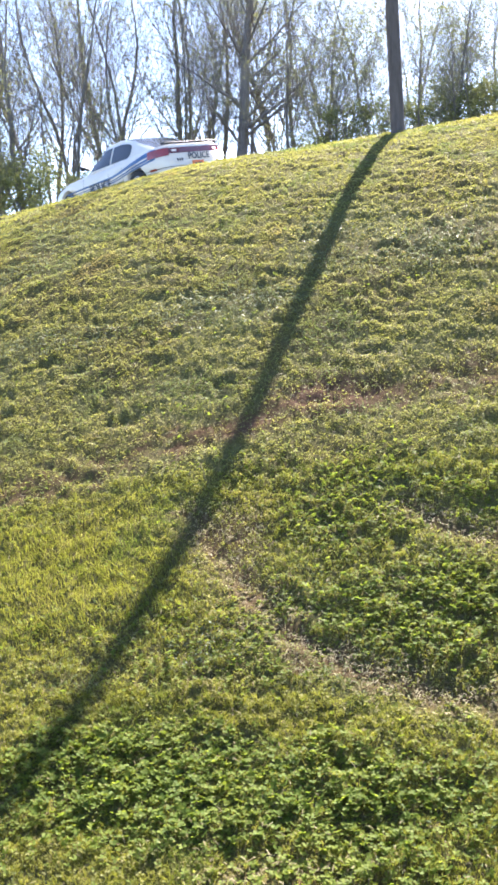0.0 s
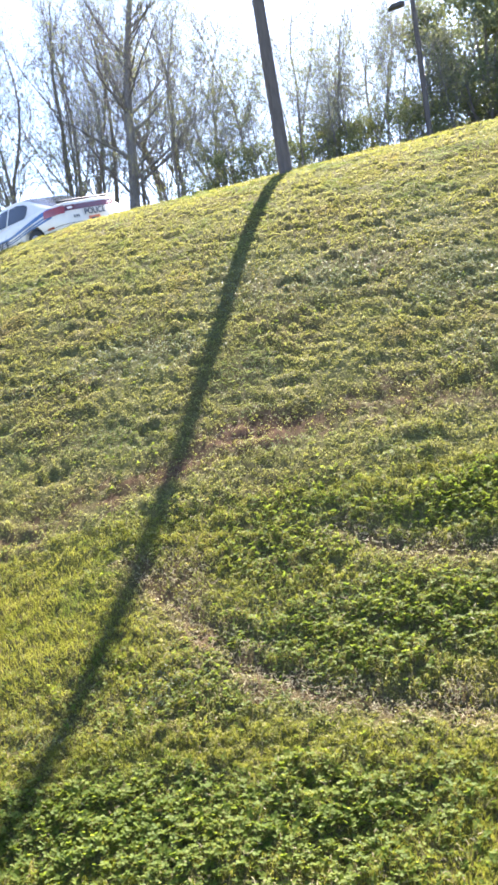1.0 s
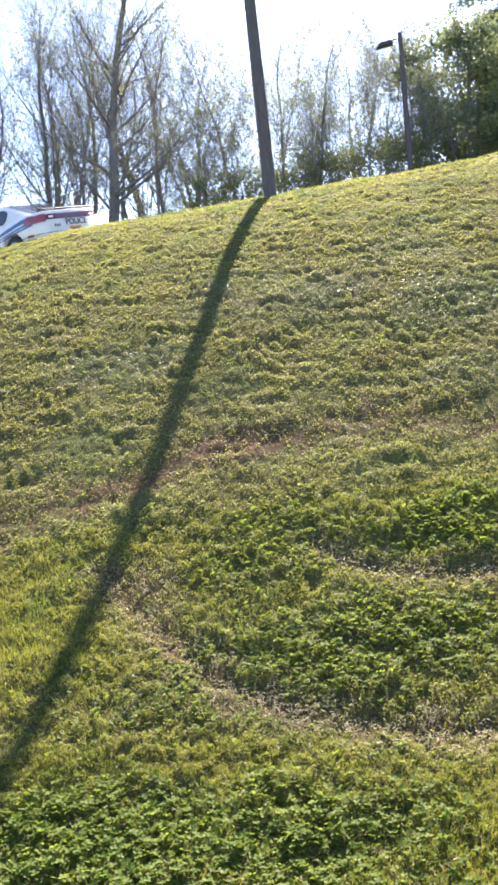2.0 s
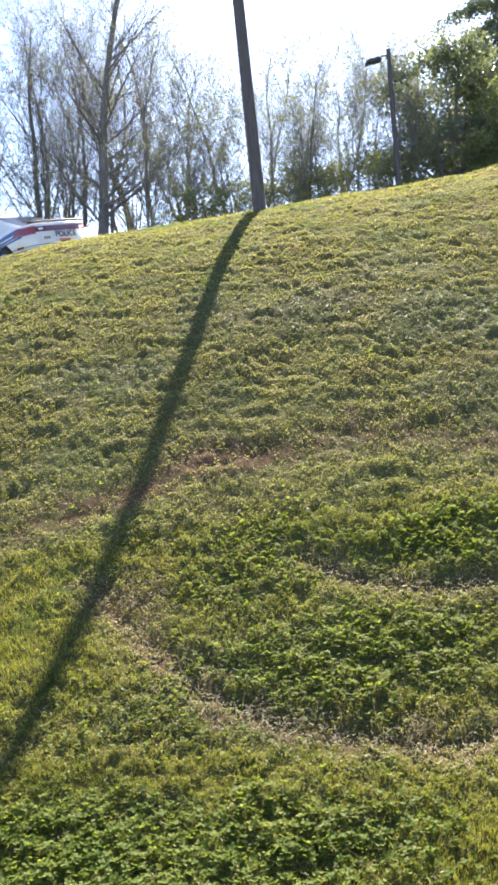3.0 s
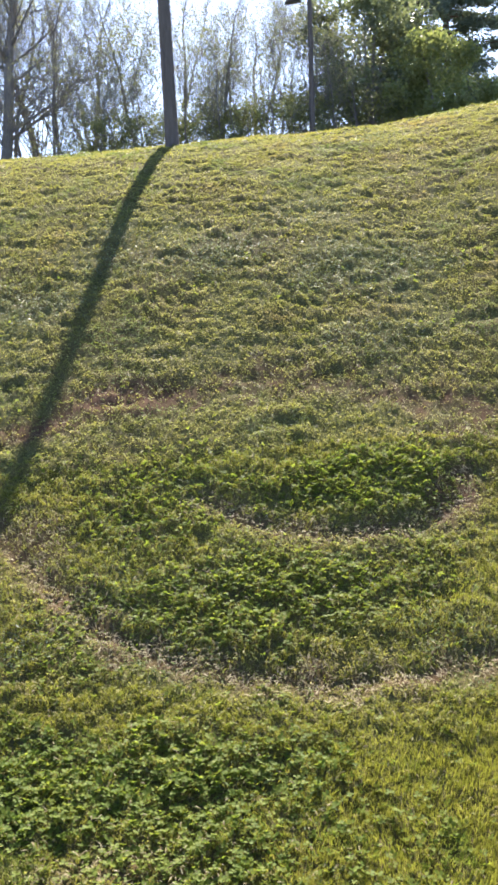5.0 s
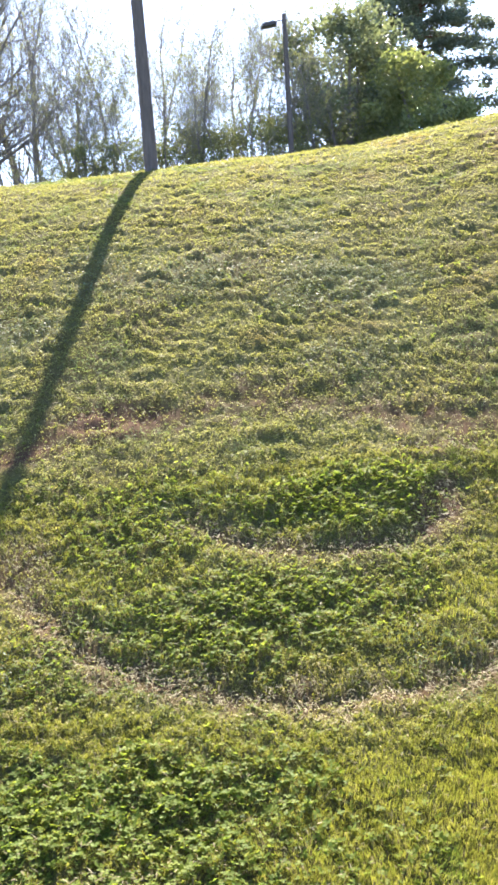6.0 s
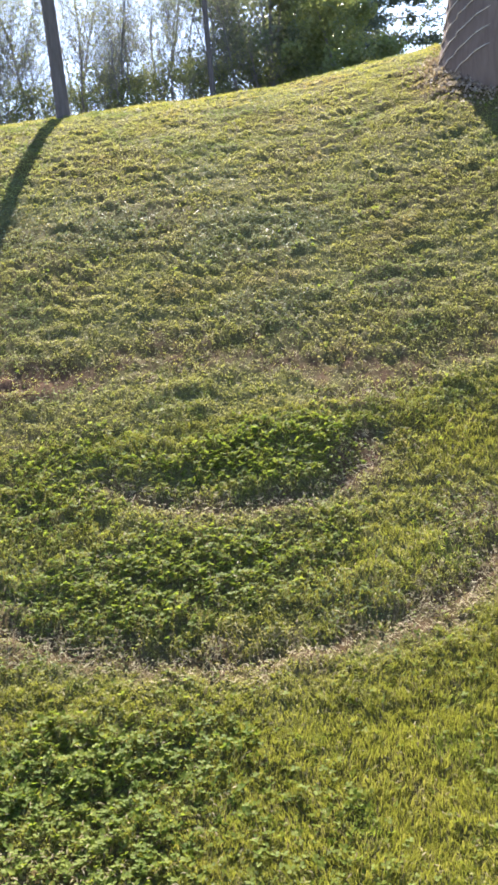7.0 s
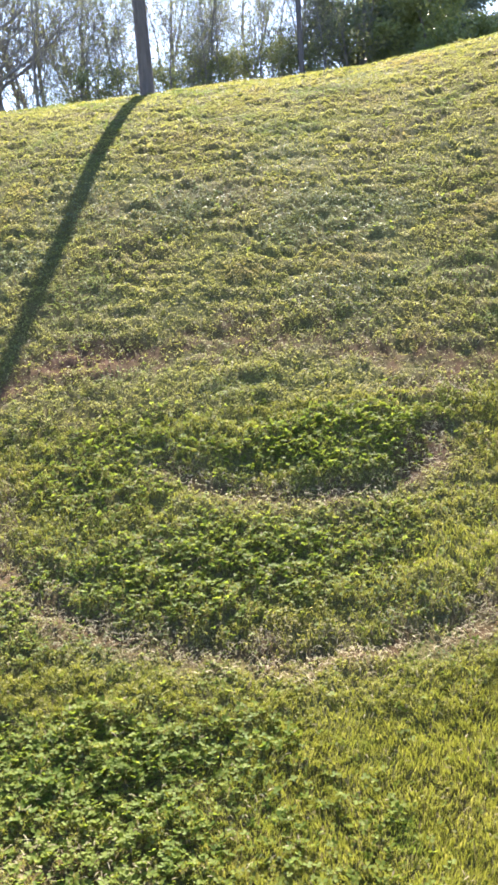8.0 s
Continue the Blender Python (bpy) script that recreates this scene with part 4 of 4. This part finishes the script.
copies(twiggy, [(-19.6, 38.5, 50, 1.0), (-13.2, 41.5, 230, 1.0), (-10.4, 41, 350, 0.95), (-3.2, 42, 200, 0.8), (0.4, 41, 110, 0.78), (-6.2, 41, 300, 0.9), (3.2, 42, 20, 0.74)])

shrub = tagged(place(blob_tree("shrub", 21, 3.4, 3.4, 4600, 0.048, BUSH_MAT, BARK_MAT, "thin green shrub with gaps between its leaves", 30, 0.1, 7, 0.05), -2.0, 32.0), group="undergrowth shrubs")
copies(shrub, [(-0.2, 31.6, 80, 0.9), (1.8, 32.3, 160, 0.95), (3.6, 31.8, 230, 1.0), (5.3, 32.6, 310, 0.95), (-3.8, 33.2, 40, 0.72), (-8.8, 32.5, 100, 0.6), (-6.9, 33.0, 190, 0.6),
               (-11.0, 32.0, 270, 0.85), (-13.2, 31.5, 350, 1.0), (-15.2, 31.2, 60, 1.25), (-17.2, 32.0, 140, 1.3), (-12.0, 33.6, 220, 0.95), (-19.5, 32.5, 20, 1.3), (7.0, 32.5, 200, 1.0), (-1.1, 33.0, 15, 1.05), (0.9, 33.4, 95, 1.1), (2.7, 33.2, 275, 1.0), (4.4, 33.6, 145, 1.15), (-2.9, 31.8, 215, 0.8), (-14.2, 33.0, 185, 1.3), (-16.3, 33.6, 255, 1.4)])

place(blob_tree("broadleaf_tree", 31, 7.2, 6.4, 23000, 0.095, EVERGREEN_MAT, BARK_MAT, "dense dark broadleaf evergreen tree", 80, 0.08, 9, 0.0), 7.4, 35.0)
place(blob_tree("broadleaf_tree", 32, 6.6, 4.2, 12000, 0.095, EVERGREEN_MAT, BARK_MAT, "smaller dark evergreen tree beside a shrub", 50, 0.06, 7, 0.0), 9.2, 36.5)
place(blob_tree("shrub", 33, 4.3, 4.0, 14000, 0.08, PALE_BUSH_MAT, BARK_MAT, "pale green rounded shrub in new leaf", 50, 0.05, 6, 0.0), 9.0, 31.0)


def pine(seed, height):
    rng = np.random.RandomState(seed)
    root = new("pine_tree")
    wood, tufts = Build(), []
    wood.tube([Vector((0.05 * math.sin(k), 0.04 * math.cos(2 * k), -0.3 + height * k / 10)) for k in range(11)], [0.22 * (1 - 0.09 * k) + 0.02 for k in range(11)], 9)
    for k in range(112):
        t = 0.10 + 0.88 * (k + rng.uniform(0, 0.9)) / 112
        reach = (6.0 * (1 - t) ** 0.6 + 0.5) * rng.uniform(0.65, 1.15)
        a = k * 2.4 + rng.uniform(-0.4, 0.4)
        foot = Vector((0, 0, t * height))
        out = Vector((math.cos(a), math.sin(a), 0))
        pts = [foot + out * reach * s + Vector((0, 0, reach * (0.10 * s - 0.22 * s * s + 0.12 * s**4))) for s in (0, 0.25, 0.5, 0.75, 1.0)]
        wood.tube(pts, [0.05, 0.042, 0.032, 0.02, 0.008], 5)
        for s in np.linspace(0.2, 1.0, 11):
            p = foot + out * reach * s + Vector((0, 0, reach * (0.10 * s - 0.22 * s * s)))
            for _ in range(4):
                tufts.append(np.array(p) + rng.normal(0, 0.19, 3) * np.array([1.3, 1.3, 0.6]))
    part("trunk", wood.mesh("trunk", DARK_BARK_MAT), root)
    tufts = np.array(tufts)
    pts = np.repeat(tufts, 16, axis=0) + rng.normal(0, 0.15, (len(tufts) * 16, 3))
    part("crown", leaves_mesh("crown", pts, 0.09, NEEDLE_MAT, rng, 0.3, 3.2), root)
    return tagged(root, "tall dark pine with layered drooping branches", "tree")


place(pine(41, 20.0), 14.3, 48.0)


# ---- the old trunk on the shoulder of the bank ----
def old_trunk(x, y):
    rng = np.random.RandomState(51)
    root = new("old_tree")
    root.location = (x, y, rest(x, y))
    b = Build()
    count, verts, faces = 72, [], []
    zs = [-0.6, -0.2, 0.0, 0.12, 0.28, 0.5, 0.8, 1.2, 1.5, 1.75, 2.0, 2.25, 2.6, 3.2, 4.2, 5.5, 7.0]
    def radius(a, z):
        lobes = 1 + 0.035 * math.sin(5 * a + 0.6) * math.exp(-max(z, 0) / 1.2) + 0.010 * math.sin(23 * a + z) + 0.008 * math.sin(41 * a - 2 * z)
        return (1.62 - 0.125 * max(z, 0) - 0.40 * float(smooth(1.4, 2.6, z))) * lobes * (1 - 0.03 * max(z, 0))
    for z in zs:
        for k in range(count):
            a = 6.28319 * k / count
            r = radius(a, z)
            verts.append(Vector((math.cos(a) * r, math.sin(a) * r, z)))
    for j in range(len(zs) - 1):
        for k in range(count):
            faces.append((j * count + k, j * count + (k + 1) % count, (j + 1) * count + (k + 1) % count, (j + 1) * count + k))
    faces.append(tuple(range((len(zs) - 1) * count, len(zs) * count)))
    b.add(verts, faces)
    part("trunk", b.mesh("trunk", OLD_BARK_MAT), root)
    # Thin pale strands that climb slantwise round the trunk's left side.
    for k in range(11):
        strand = Build()
        pts = []
        for s in np.linspace(0, 1, 14):
            a = math.radians(155 + 62 * s)
            z = -0.5 + 0.29 * k + 0.82 * s - 0.22 * s * s
            r = radius(a, z) + 0.012
            pts.append(Vector((math.cos(a) * r, math.sin(a) * r, z)))
        strand.tube(pts, [0.006] + [0.011] * 12 + [0.004], 6, True)
        part("pale_strand", strand.mesh("pale_strand", STRAND_MAT), root, "thin pale raised strand")
    return tagged(root, "massive dark reddish trunk with pale slanting strands", "tree")


STRAND_MAT = plain("pale_beige", (0.5, 0.44, 0.38), 0.7)
old_trunk(8.3, 15.95)


LITTER_MAT = leaf_material("dead_leaf", [(0.0, (0.16, 0.115, 0.085)), (0.7, (0.29, 0.235, 0.19)), (1.0, (0.5, 0.44, 0.38))], (0.18, 0.14, 0.11), (0.34, 0.29, 0.24), 3.0, 0.2, 0.7)


def leaf_litter(rng):
    n = 4200
    a, r = rng.uniform(0, 6.283, n), 1.48 + np.abs(rng.normal(0, 0.3, n))
    x, y = 8.3 + np.cos(a) * r, 15.95 + np.sin(a) * r
    pts = np.stack([x, y, surface(x, y) + rng.uniform(0.02, 0.16, n) * np.clip(2.3 - r, 0.15, 1)], 1)
    return tagged(new("leaf_litter", leaves_mesh("leaf_litter", pts, 0.045, LITTER_MAT, rng, 0.2, 1.5)), "dry brown leaves heaped round the trunk", "leaves", kind="stuff")


leaf_litter(np.random.RandomState(9))
